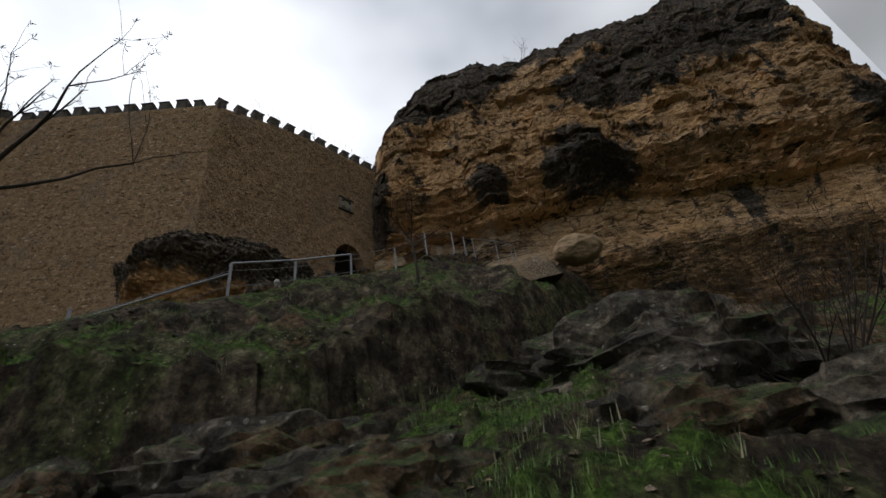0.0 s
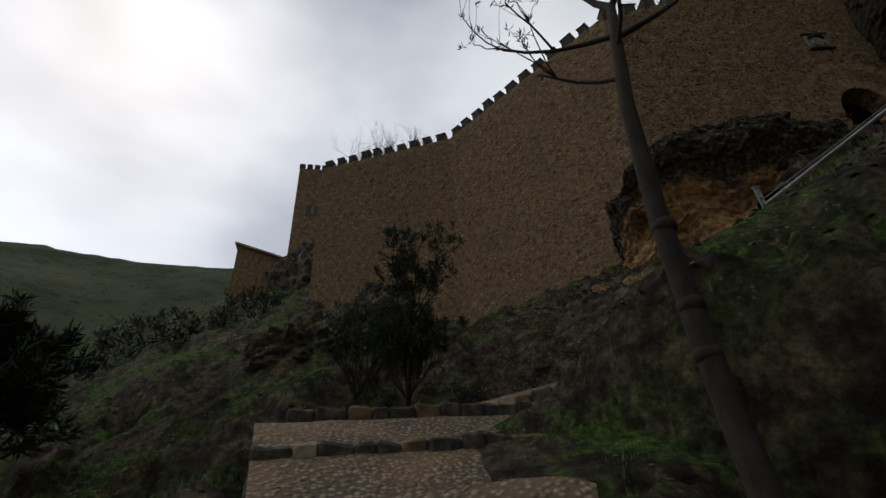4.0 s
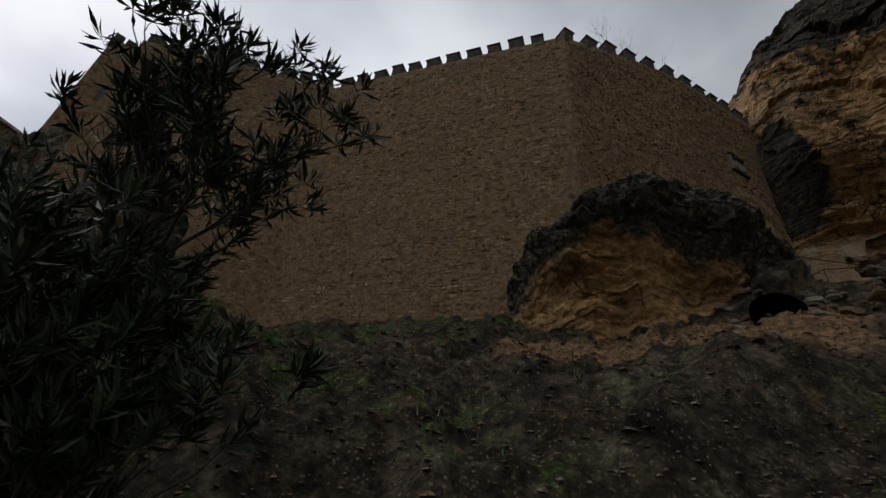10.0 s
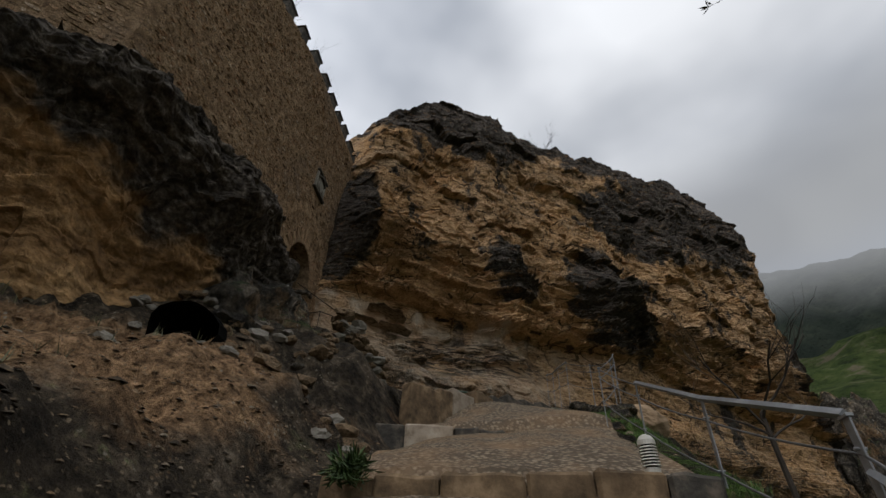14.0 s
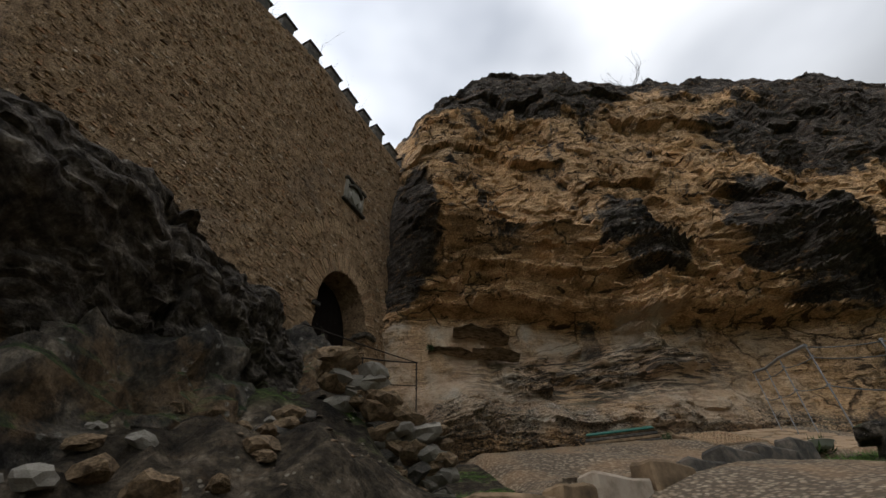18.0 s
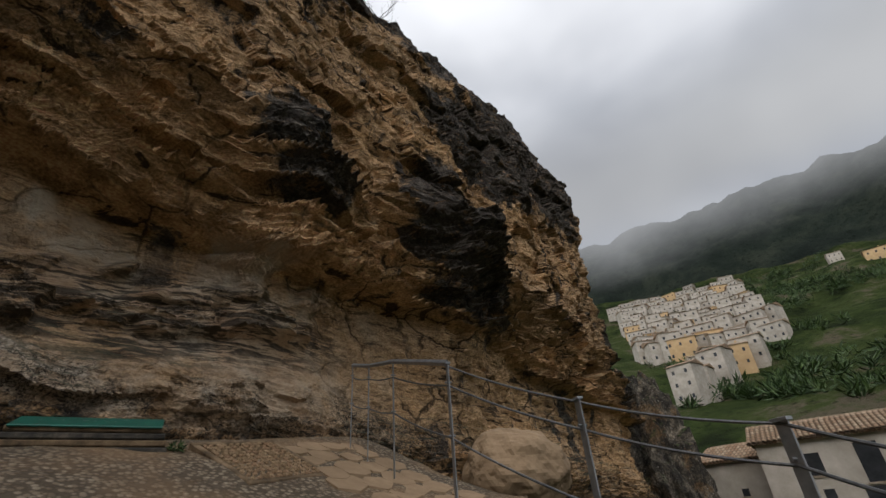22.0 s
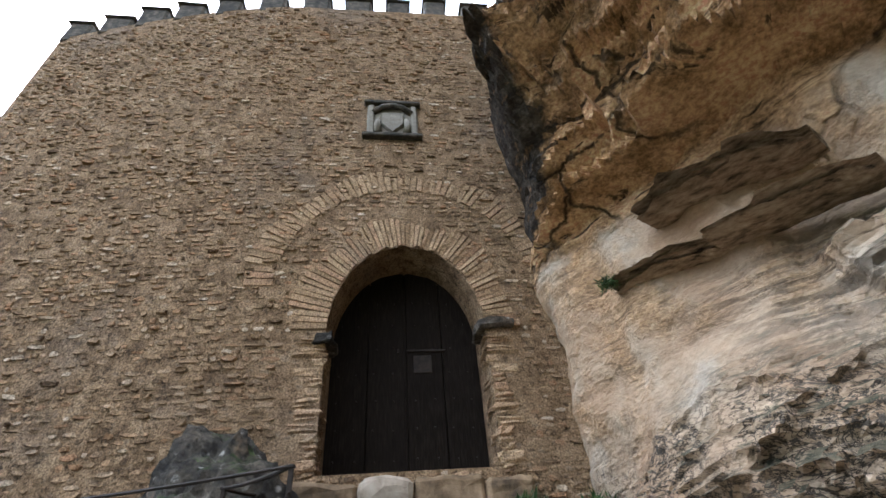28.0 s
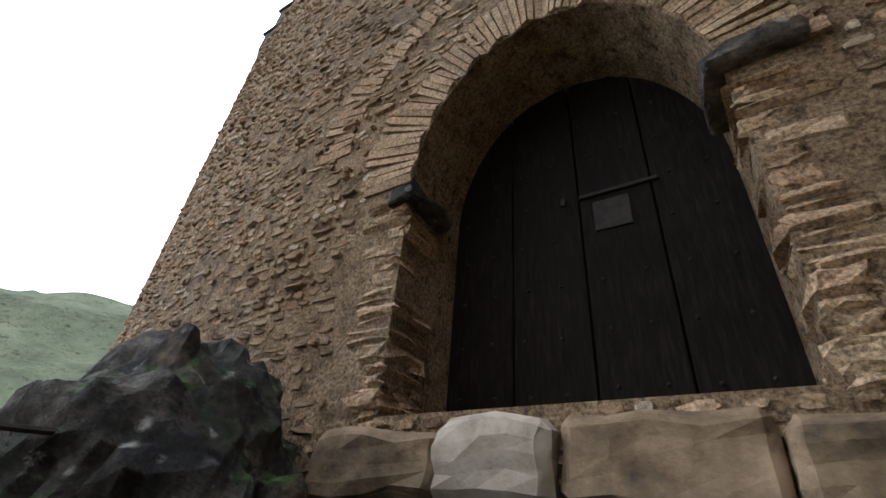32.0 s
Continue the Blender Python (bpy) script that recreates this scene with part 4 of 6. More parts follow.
ring(door_wall, "voussoir", ARCH_HALF, SPRING, APEX - SPRING, 0.50, 58, 0.02, VOUSSOIR)
ring(door_wall, "relieving_brick", 1.95, 16.9, 1.95, 0.40, 60, 0.014, VOUSSOIR)
for side in (-1, 1):
    rng = random.Random(side)
    z = SILL - 0.1
    while z < SPRING - 0.15:
        h = rng.uniform(0.045, 0.15)
        w = rng.uniform(0.12, 0.42)
        bm = bmesh.new()
        a, b = ARCH_U + side * (ARCH_HALF - rng.uniform(-0.02, 0.03)), ARCH_U + side * (ARCH_HALF + w)
        box(bm, (min(a, b), -0.45, z), (max(a, b), rng.uniform(0.006, 0.034), z + h + 0.004), 0.03)
        bmesh.ops.subdivide_edges(bm, edges=[e for e in bm.edges if e.calc_length() > 0.08], cuts=1, use_grid_fill=True)
        for v in bm.verts:
            v.co += Vector((rng.uniform(-.03, .03), rng.uniform(-.012, .012), rng.uniform(-.014, .014)))
        part("jamb_stone", bm, VOUSSOIR, door_wall)
        z += h
    bm = bmesh.new()
    a, b = ARCH_U + side * (ARCH_HALF - 0.12), ARCH_U + side * (ARCH_HALF + (0.42 if side > 0 else 0.16))
    lift = 0.08 if side > 0 else -0.11
    box(bm, (min(a, b), -0.5, SPRING - 0.11 + lift), (max(a, b), 0.09, SPRING + 0.04 + lift), 0.03)
    bmesh.ops.subdivide_edges(bm, edges=bm.edges[:], cuts=2, use_grid_fill=True)
    for v in bm.verts:
        v.co += 0.05 * Vector((fbm(v.co.x * 5, v.co.y * 5, v.co.z * 5, 3), fbm(v.co.x * 5 + 4, v.co.y * 5, v.co.z * 5, 3), fbm(v.co.x * 5, v.co.y * 5 + 4, v.co.z * 5, 3)))
    part("impost", bm, ROCK, door_wall, "blackened stone impost")

# the carved coat of arms above
shield = thing("carved_plaque", DOOR_FRAME @ pose(8.42, 0, 20.72), "weathered carved stone coat of arms set in the wall", "plaque")


def plaque_part(name, a, b, material=GREYSTONE, bevel=0.02, label=""):
    bm = bmesh.new()
    box(bm, a, b, bevel)
    part(name, bm, material, shield, label)


plaque_part("panel", (-0.5, -0.05, -0.46), (0.5, 0.03, 0.46))
plaque_part("hood", (-0.56, -0.05, 0.44), (0.56, 0.13, 0.53), DARKSTONE, 0.02, "dark projecting hood stone")
plaque_part("sill", (-0.58, -0.05, -0.54), (0.58, 0.13, -0.45), DARKSTONE)
for s in (-1, 1):
    plaque_part("border", (s * 0.42 - 0.06, -0.05, -0.45), (s * 0.42 + 0.06, 0.075, 0.44))
    bm = bmesh.new()
    tube(bm, [(s * 0.27, 0.05, -0.40), (s * 0.30, 0.07, -0.2), (s * 0.26, 0.06, -0.02)], [0.09, 0.07, 0.05], 7)
    part("carved_figure", bm, GREYSTONE, shield, smooth=True)
bm = bmesh.new()
pts = [(-0.2, 0.14), (0.2, 0.14), (0.2, -0.16), (0.0, -0.40), (-0.2, -0.16)]
f = [bm.verts.new((x, 0.10, z)) for x, z in pts]
b = [bm.verts.new((x * 1.15, 0.02, z * 1.1)) for x, z in pts]
bm.faces.new(f)
for k in range(5):
    bm.faces.new((f[k], b[k], b[(k + 1) % 5], f[(k + 1) % 5]))
part("escutcheon", bm, GREYSTONE, shield)
bm = bmesh.new()
tube(bm, [(-0.38, 0.05, 0.20), (-0.2, 0.09, 0.34), (0, 0.10, 0.38), (0.2, 0.09, 0.34), (0.38, 0.05, 0.20)], 0.06, 7)
part("carved_arch", bm, DARKSTONE, shield, smooth=True)

# threshold blocks and the ledge before the gate
for i, (a, b, mat, zt) in enumerate(((-1.5, -0.62, STEPSTONE, 0.0), (-0.60, -0.02, WHITESTONE, 0.03), (0.02, 0.85, STEPSTONE, 0.02), (0.87, 1.45, STEPSTONE, -0.03))):
    t = thing("threshold_block", DOOR_FRAME @ pose(ARCH_U, 0, SILL), "rough %s stone block of the gate threshold" % ("pale" if mat is WHITESTONE else "brown"), "stone block", "blocks of the gate threshold")
    bm = bmesh.new()
    box(bm, (a, -0.8, -0.46), (b, 0.12 + 0.05 * (i % 2), zt - 0.10), 0.05)
    bmesh.ops.subdivide_edges(bm, edges=bm.edges[:], cuts=3, use_grid_fill=True)
    for v in bm.verts:
        p = v.co * 3.5 + Vector((i * 7.0, 0, 0))
        v.co += 0.045 * Vector((fbm(p.x, p.y, p.z, 3), fbm(p.x + 4, p.y, p.z, 3), fbm(p.x, p.y + 4, p.z, 3)))
    part("block", bm, mat, t)
ledge = thing("gate_ledge", DOOR_FRAME @ pose(ARCH_U, 0, SILL), "mossy stone ledge in front of the gate", "ledge")
bm = bmesh.new()
box(bm, (-2.6, 0.2, -2.4), (2.1, 1.0, -0.55), 0.08)
bmesh.ops.subdivide_edges(bm, edges=bm.edges[:], cuts=5, use_grid_fill=True)
for v in bm.verts:
    v.co += 0.07 * Vector((fbm(v.co.x * 2, v.co.y * 2, v.co.z * 2, 3), fbm(v.co.x * 2 + 9, v.co.y * 2, v.co.z * 2, 3), fbm(v.co.x * 2, v.co.y * 2 + 5, v.co.z * 2, 3)))
part("body", bm, ROCK, ledge)


# ---- the overhanging rock under the corner ----
def rock_lump(name, centre, size, label, material=ROCK, seed=0.0, detail=5, rough=0.33, broken=1.0):
    """A broken boulder: noise, split blocks and thin layers."""
    bm = bmesh.new()
    bmesh.ops.create_icosphere(bm, subdivisions=detail, radius=1.0)
    mean = sum(size) / 3
    for v in bm.verts:
        d = v.co.normalized()
        p = Vector((d.x * size[0], d.y * size[1], d.z * size[2]))
        r = 1.0 + rough * fbm(d.x * 1.3 + seed, d.y * 1.3, d.z * 1.3, 4) + 0.10 * broken * ridged(d.x * 2.6, d.y * 2.6 + seed, d.z * 5.0, 4)
        w = 0.4 * fbm(p.x + seed, p.y, p.z, 2)
        r += broken * (0.09 * noise.cell((p.x * 1.3 + w + seed, p.y * 1.3 + w, p.z * 1.8 + w)) + 0.06 * noise.cell((p.x * 3.4 + w, p.y * 3.4 + seed, p.z * 5.0 + w)) + 0.06 * fbm(p.x * 4, p.y * 4, p.z * 6, 4)) / max(1.0, mean)
        v.co = p * r
    t = link(name, bm, material)
    t.location = centre
    return tagged(t, label, "rock")


# plan of the overhang's brow, from the valley wall round the corner to the gate
BROW = [(0.0, -14.8, 17.5), (0.10, -13.6, 15.6), (0.22, -12.1, 14.4), (0.38, -10.6, 14.7), (0.55, -8.9, 16.0), (0.72, -7.6, 18.0), (0.88, -6.6, 20.3), (1.0, -7.2, 22.4)]
ROOT = [(0.0, -14.6, 18.2), (0.22, -12.2, 17.2), (0.45, -10.9, 17.3), (0.72, -9.2, 19.9), (1.0, -7.9, 22.0)]


def overhang_point(u, v):
    bx, by = curve_at([(a, b) for a, b, c in BROW], u), curve_at([(a, c) for a, b, c in BROW], u)
    rx, ry = curve_at([(a, b) for a, b, c in ROOT], u), curve_at([(a, c) for a, b, c in ROOT], u)
    top = curve_at([(0, 12.2), (0.15, 12.7), (0.3, 13.15), (0.5, 13.6), (0.75, 13.7), (1, 13.3)], u)
    foot = curve_at([(0, 8.4), (0.3, 8.8), (0.55, 9.0), (0.75, 9.6), (1, 10.4)], u)
    brow = top - curve_at([(0, 0.4), (0.2, 0.65), (0.4, 1.0), (0.6, 1.5), (1, 1.4)], u)
    if v < 0.22:
        k, z = v / 0.22, top + 0.35 * (1 - v / 0.22)
        k = 0.15 + 0.85 * k
    elif v < 0.45:
        t = (v - 0.22) / 0.23
        k, z = 1.0 + 0.06 * math.sin(t * math.pi), top + (brow - top) * t
    else:
        t = (v - 0.45) / 0.55
        cave = curve_at([(0, 0.2), (0.2, 0.45), (0.5, 0.40), (0.7, 0.22), (1, 0.12)], u)
        k, z = 1.0 - cave * math.sin(min(1.0, t * 1.6) * math.pi / 2) + 0.25 * cave * smooth01((t - 0.7) / 0.3), brow + (foot - brow) * t
    x, y = rx + (bx - rx) * k, ry + (by - ry) * k
    nx, ny = bx - rx, by - ry
    n = math.hypot(nx, ny)
    g = 0.4 * fbm(x, y, z, 3)
    calm = 1.0 - 0.55 * smooth01((v - 0.42) / 0.12)
    a = 0.30 * fbm(x * 0.6, y * 0.6, z * 0.8, 4) - 0.18 * calm * ridged(x * 0.9, y * 0.9, z * 1.9, 4) + 0.03 * fbm(x * 5, y * 5, z * 7, 3)
    a += calm * (0.16 * noise.cell((x * 0.9 + g, y * 0.9, z * 1.3 + g)) + 0.07 * noise.cell((x * 2.2 + g, y * 2.2 + g, z * 4.0)))
    return (x + a * nx / n, y + a * ny / n, z + 0.25 * fbm(x * 0.8, y * 0.8, 5.0, 4))


def mat_overhang():
    m = Mat("ochre_cave_rock", 0.92, 0.2)
    grit = m.noise(30, 5, 0.7)
    f, lay = m.noise(6, 8, 0.7), m.noise(1.0, 6, 0.65, m.scaled((0.5, 0.5, 1.7)), 0.5)
    base = m.ramp(lay, (0.33, (0.16, 0.088, 0.038)), (0.5, (0.32, 0.185, 0.08)), (0.66, (0.47, 0.29, 0.135)))
    sep = m.node("ShaderNodeSeparateXYZ", Vector=m.co).outputs["Z"]
    cap = m.math("ADD", sep, m.math("MULTIPLY", m.math("SUBTRACT", m.noise(0.45, 6, 0.65), 0.5), 3.4))
    black = m.ramp(m.math("MULTIPLY", m.math("SUBTRACT", cap, 10.45), 0.5), (0.42, 0.0), (0.62, 1.0))
    col = m.mix(m.math("MULTIPLY", black, 0.95), base, m.ramp(f, (0.35, (0.022, 0.020, 0.018)), (0.55, (0.075, 0.066, 0.055)), (0.70, (0.19, 0.17, 0.14))))
    col = m.mix(0.8, col, m.ramp(f, (0.28, 0.08), (0.5, 0.5), (0.72, 0.95)), "OVERLAY")
    m.color(col)
    n1 = m.bump(m.math("ADD", f, m.math("ADD", lay, m.math("MULTIPLY", m.voronoi(2.5), 0.3))), 0.9, 0.09)
    m.bump(grit, 0.7, 0.03, n1)
    return m.m


CAVEROCK = mat_overhang()
brow = sheet("overhanging_rock", overhang_point, span(0, 1, 330), span(0, 1, 200), CAVEROCK, False)
tagged(brow, "huge blackened rock overhanging a shallow ochre cave under the wall", "rock")


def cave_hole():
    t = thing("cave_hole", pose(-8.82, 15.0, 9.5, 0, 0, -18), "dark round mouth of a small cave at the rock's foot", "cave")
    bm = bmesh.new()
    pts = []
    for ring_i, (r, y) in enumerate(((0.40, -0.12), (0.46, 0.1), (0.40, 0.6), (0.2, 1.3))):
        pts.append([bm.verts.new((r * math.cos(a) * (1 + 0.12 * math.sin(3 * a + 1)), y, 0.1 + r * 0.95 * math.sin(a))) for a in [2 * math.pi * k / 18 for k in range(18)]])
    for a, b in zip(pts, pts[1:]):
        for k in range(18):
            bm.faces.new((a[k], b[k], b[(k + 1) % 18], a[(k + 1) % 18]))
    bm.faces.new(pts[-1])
    # the funnel is shallow; its darkness is shade painted into the colour
    part("hollow", bm, CAVESHADE, t)


cave_hole()


# ---- layered slabs jutting from the pale band beside the gate ----
def cliff_slab(p, length, deep, thick, yaw, layers, label):
    t = thing("rock_ledge", pose(*p, 0, 6, yaw), label, "rock ledge", "ledges of the cliff")
    rng = random.Random(int(p[0] * 50))
    z = 0.0
    for k in range(layers):
        h = thick / layers * rng.uniform(0.7, 1.3)
        us, vs = 26, 12
        back, cut = 0.4, rng.uniform(0.0, 0.18) * (1 if k < layers - 1 else 0)
        verts = []
        for side in (0, 1):
            for j in range(vs):
                for i in range(us):
                    u, v = i / (us - 1), j / (vs - 1)
                    edge = cut + 0.09 * noise.cell((u * length * 3.5 + k * 3, k + 0.5, 0.5)) + 0.12 * fbm(u * 5, k * 2.0, p[0], 4)
                    taper = math.sin(math.pi * min(1.0, 0.12 + u * 0.95)) ** 0.5
                    y = back - v * (back + (deep - edge) * taper)
                    lip = 0.5 * h * (1 - v ** 4)
                    verts.append((u * length, y, z + h / 2 + (lip if side else -lip) * (0.95 + 0.1 * fbm(u * 9, v * 4, k, 2)) + 0.03 * fbm(u * 3, k, 2.0, 2)))
        n = us * vs
        faces = []
        for j in range(vs - 1):
            for i in range(us - 1):
                a = j * us + i
                faces += [(a, a + us, a + us + 1, a + 1), (n + a, n + a + 1, n + a + us + 1, n + a + us)]
        for i in range(us - 1):
            a = (vs - 1) * us + i
            faces.append((a, n + a, n + a + 1, a + 1))
        for j in range(vs - 1):
            a, b = j * us, j * us + us - 1
            faces += [(a, n + a, n + a + us, a + us), (b, b + us, n + b + us, n + b)]
        raw("layer", verts, faces, SLAB, t)
        z += h


cliff_slab((-2.7, 24.95, 16.45), 1.7, 0.46, 0.17, -12, 5, "thin layered rock ledge jutting over the pale band")
cliff_slab((-3.4, 25.25, 15.95), 1.4, 0.36, 0.14, -14, 4, "lower layered rock ledge with ferns at its root")
cliff_slab((-2.2, 24.7, 15.8), 1.4, 0.22, 0.10, -12, 2, "small broken ledge under the layered slab")


# ---- the paved way ----
def walk_at(s):
    """Point and heading at a share s of the walked line, with the turns rounded."""
    n = len(WALK_LINE) - 1
    i = min(int(s * n), n - 1)
    f = s * n - i
    p = [Vector(WALK_LINE[max(0, min(n, i + k))]) for k in (-1, 0, 1, 2)]
    pos = 0.5 * ((2 * p[1]) + (p[2] - p[0]) * f + (2 * p[0] - 5 * p[1] + 4 * p[2] - p[3]) * f * f + (3 * p[1] - 3 * p[2] + p[3] - p[0]) * f ** 3)
    d = 0.5 * ((p[2] - p[0]) + 2 * (2 * p[0] - 5 * p[1] + 4 * p[2] - p[3]) * f + 3 * (3 * p[1] - 3 * p[2] + p[3] - p[0]) * f * f)
    d.z = 0
    return pos, d.normalized()


def paving(name, s0, s1, left, right, n, label):
    def at(u, v):
        p, d = walk_at(s0 + (s1 - s0) * v)
        side = Vector((d.y, -d.x, 0))
        w = -left + (left + right) * u
        w += 0.12 * fbm(p.x + u * 3, p.y, 4.0, 3) * (2 * abs(u - 0.5)) ** 3
        q = p + side * w
        return (q.x, q.y, p.z + 0.02 - step_dip(q.x, q.y) + 0.025 * fbm(q.x * 1.5, q.y * 1.5, 2.0, 3) - 0.10 * (2 * abs(u - 0.5)) ** 6)
    ob = sheet(name, at, span(0, 1, 24), span(0, 1, n), COBBLE)
    structure(ob, label, "path")


paving("pavement_lower", 0.0, 0.292, 1.7, 1.7, 90, "pebble paved lower ramp of the path")
paving("pavement_upper", 0.545, 0.89, 1.5, 1.6, 120, "pebble paved upper ramp climbing to the gate")


def step(a, b, depth, height, n, slope, front, label):
    """A step: a kerb of rough blocks from a to b with pebble paving behind it."""
    a, b = Vector(a), Vector(b)
    d = (b - a)
    length = math.hypot(d.x, d.y)
    yaw = math.degrees(math.atan2(d.y, d.x))
    t = thing("stone_step", pose(*a, 0, 0, yaw), label, "step", "steps of the path")
    rng = random.Random(int(a.x * 100))
    rise = d.z / length
    u, blocks = 0.0, []
    ws = [rng.uniform(0.7, 1.4) for _ in range(n)]
    k = length / sum(ws)
    for i, w in enumerate(ws):
        w *= k
        bm = bmesh.new()
        z = rise * (u + w / 2)
        box(bm, (u + 0.006, -rng.uniform(0.0, 0.06), z - height - 0.8), (u + w - 0.006, 0.24, z + rng.uniform(-0.025, 0.02)), 0.03)
        bmesh.ops.subdivide_edges(bm, edges=[e for e in bm.edges if e.calc_length() > 0.2], cuts=2, use_grid_fill=True)
        for v in bm.verts:
            q = v.co * 4 + Vector((a.x * 3, 0, 0))
            v.co += 0.035 * Vector((fbm(q.x, q.y, q.z, 2), fbm(q.x + 5, q.y, q.z, 2), fbm(q.x, q.y + 5, q.z, 2)))
        part("kerb_block", bm, WHITESTONE if rng.random() < (0.08 if a.y < 8 else 0.16) else DARKSTONE if rng.random() < (0.7 if a.y < 8 else 0.3) else STEPSTONE, t)
        u += w
    us, vs = span(0.02, length - 0.02, 14), span(0.26, depth, 8)
    verts = [(x, y, rise * x - 0.025 + slope * (y - 0.26) + 0.02 * fbm(x * 2 + a.x, y * 2, 0, 3)) for y in vs for x in us]
    faces = [(j * 14 + i, j * 14 + i + 1, (j + 1) * 14 + i + 1, (j + 1) * 14 + i) for j in range(7) for i in range(13)]
    raw("paving", verts, faces, COBBLE, t)
    if front:
        vs = span(-front, 0.02, 10)
        verts = [(x, y, rise * x - 0.11 + 0.48 * min(y, 0.0) + 0.02 * fbm(x * 2 + a.x, y * 2, 3, 3) - 0.12 * smooth01((-y - front + 0.35) / 0.35)) for y in vs for x in us]
        faces = [(j * 14 + i, j * 14 + i + 1, (j + 1) * 14 + i + 1, (j + 1) * 14 + i) for j in range(9) for i in range(13)]
        raw("apron", verts, faces, COBBLE, t)


for (a, b), depth, n, slope, front, label in zip(STEPS, (1.2, 1.3, 1.2, 1.7, 1.7, 0.6), (12, 13, 10, 6, 7, 8), (0.46, 0.16, 0.42, 0.42, 0.42, 0.2), (1.7, 0, 0, 0, 0, 0), ("low step of rough blocks with pebble paving", "second low step of dark and pale blocks", "upper low step of rough blocks beside the oleander", "step of ochre blocks below the lamp",
                                   "step of ochre blocks across the upper path", "long mossy kerb of blocks below the bench")):
    step(a, b, depth, 0.22, n, slope, front, label)


def terrace_floor():
    def at(u, v):
        x, y = -3.5 + 8.5 * u, 18.4 + 6.2 * v
        edge = max(0.2 * smooth01((0.06 - u) / 0.06), smooth01((0.06 - v) / 0.06), smooth01((u - 0.94) / 0.06))
        return (x, y, terrace_height(x, y) + 0.03 * fbm(x * 1.5, y * 1.5, 0, 3) - 1.3 * edge)
    ob = sheet("floor_terrace", at, span(0, 1, 50), span(0, 1, 34), COBBLE)
    structure(ob, "pebble and flagstone terrace in front of the cliff", "terrace")
    rng = random.Random(9)
    # smooth sandstone flags and a square panel of larger cobbles
    for i in range(7):
        for k in range(4):
            x, y, r = 2.45 + 0.42 * k + rng.uniform(-.08, .08), 19.0 + 0.40 * i + rng.uniform(-.08, .08), rng.uniform(0.15, 0.25)
            pts = []
            for c in range(7):
                a = 2 * math.pi * (c + rng.uniform(-.35, .35)) / 7
                px, py = x + r * 1.2 * math.cos(a), y + r * math.sin(a)
                pts.append((px, py, terrace_height(px, py) + 0.002 * ((i * 3 + k) % 7)))
            raw("flagstone", [(a, b, c + 0.014) for a, b, c in pts] + [(a, b, c - 0.05) for a, b, c in pts], [tuple(range(7))] + [(q, 7 + q, 7 + (q + 1) % 7, (q + 1) % 7) for q in range(7)], FLAG, ob)
    panel = thing("cobble_panel", pose(1.75, 21.1, terrace_height(1.75, 21.1) - 0.005, 26, -6, 0), "square panel of set cobbles in a stone border", "paving panel")
    for a, b in (((-0.62, -0.62), (0.62, -0.54)), ((-0.62, 0.54), (0.62, 0.62)), ((-0.62, -0.54), (-0.54, 0.54)), ((0.54, -0.54), (0.62, 0.54))):
        bm = bmesh.new()
        box(bm, (*a, -0.1), (*b, 0.03), 0.012)
        part("border", bm, STEPSTONE, panel)
    me = bpy.data.meshes.new("cobble")
    bm = bmesh.new()
    bmesh.ops.create_icosphere(bm, subdivisions=1, radius=1.0)
    bm.to_mesh(me)
    bm.free()
    me.materials.append(VOUSSOIR)
    for i in range(12):
        for k in range(12):
            o = new("cobble", me)
            o.parent = panel
            o.matrix_basis = Matrix.LocRotScale((-0.5 + 0.09 * i + rng.uniform(-.012, .012), -0.5 + 0.09 * k + rng.uniform(-.012, .012), 0.02), Euler((0, 0, rng.uniform(0, 3))), (rng.uniform(.038, .05), rng.uniform(.03, .045), 0.03))


terrace_floor()


# ---- railings ----
def post(base, height, lean=0.0, broad=(0.03, 0.024), metal=STEEL):
    t = thing("rail_post", pose(*base, 0, lean, 45), "galvanised flat steel railing post", "railing post", "railing posts")
    bm = bmesh.new()
    box(bm, (-broad[0], -0.006, -0.25), (broad[0], 0.006, height), 0.002)
    part("flat_bar", bm, metal, t)
    bm = bmesh.new()
    box(bm, (-broad[0] * 1.3, -0.02, height - 0.012), (broad[0] * 1.3, 0.02, height + 0.006), 0.002)
    part("cap_plate", bm, metal, t)
    for h in (0.45, 0.85):
        bm = bmesh.new()
        tube(bm, [(0, -0.03, height * h), (0, 0.03, height * h)], 0.01, 6)
        part("cable_clamp", bm, metal, t)
    return t


def line(name, pts, r, label, category, material=CABLE, sag=0.0, flat=False):
    bm = bmesh.new()
    out = []
    for a, b in zip(pts, pts[1:]):
        a, b = Vector(a), Vector(b)
        for k in range(6):
            f = k / 6
            out.append(a.lerp(b, f) - Vector((0, 0, sag * 4 * f * (1 - f))))
    out.append(Vector(pts[-1]))
    tube(bm, out, r, 4 if flat else 6)
    return tagged(link(name, bm, material), label, category)


RIGHT_EDGE = [(-9.3, 6.2, 3.9), (-7.7, 7.9, 5.15), (-5.55, 9.85, 6.95), (-4.4, 11.25, 7.65), (-3.15, 12.8, 8.55), (-1.9, 14.4, 9.6), (-0.75, 14.9, 10.35), (0.3, 15.8, 10.8), (0.8, 16.85, 11.15), (1.25, 18.1, 11.75)]
UPPER_EDGE = [(1.25, 18.1, 11.75), (2.45, 19.6, 12.35), (3.3, 20.7, 12.7), (3.6, 21.3, 12.9)]
GATE_EDGE = [(-4.35, 21.65, 12.9), (-5.45, 21.7, 12.95), (-5.9, 22.3, 13.0)]
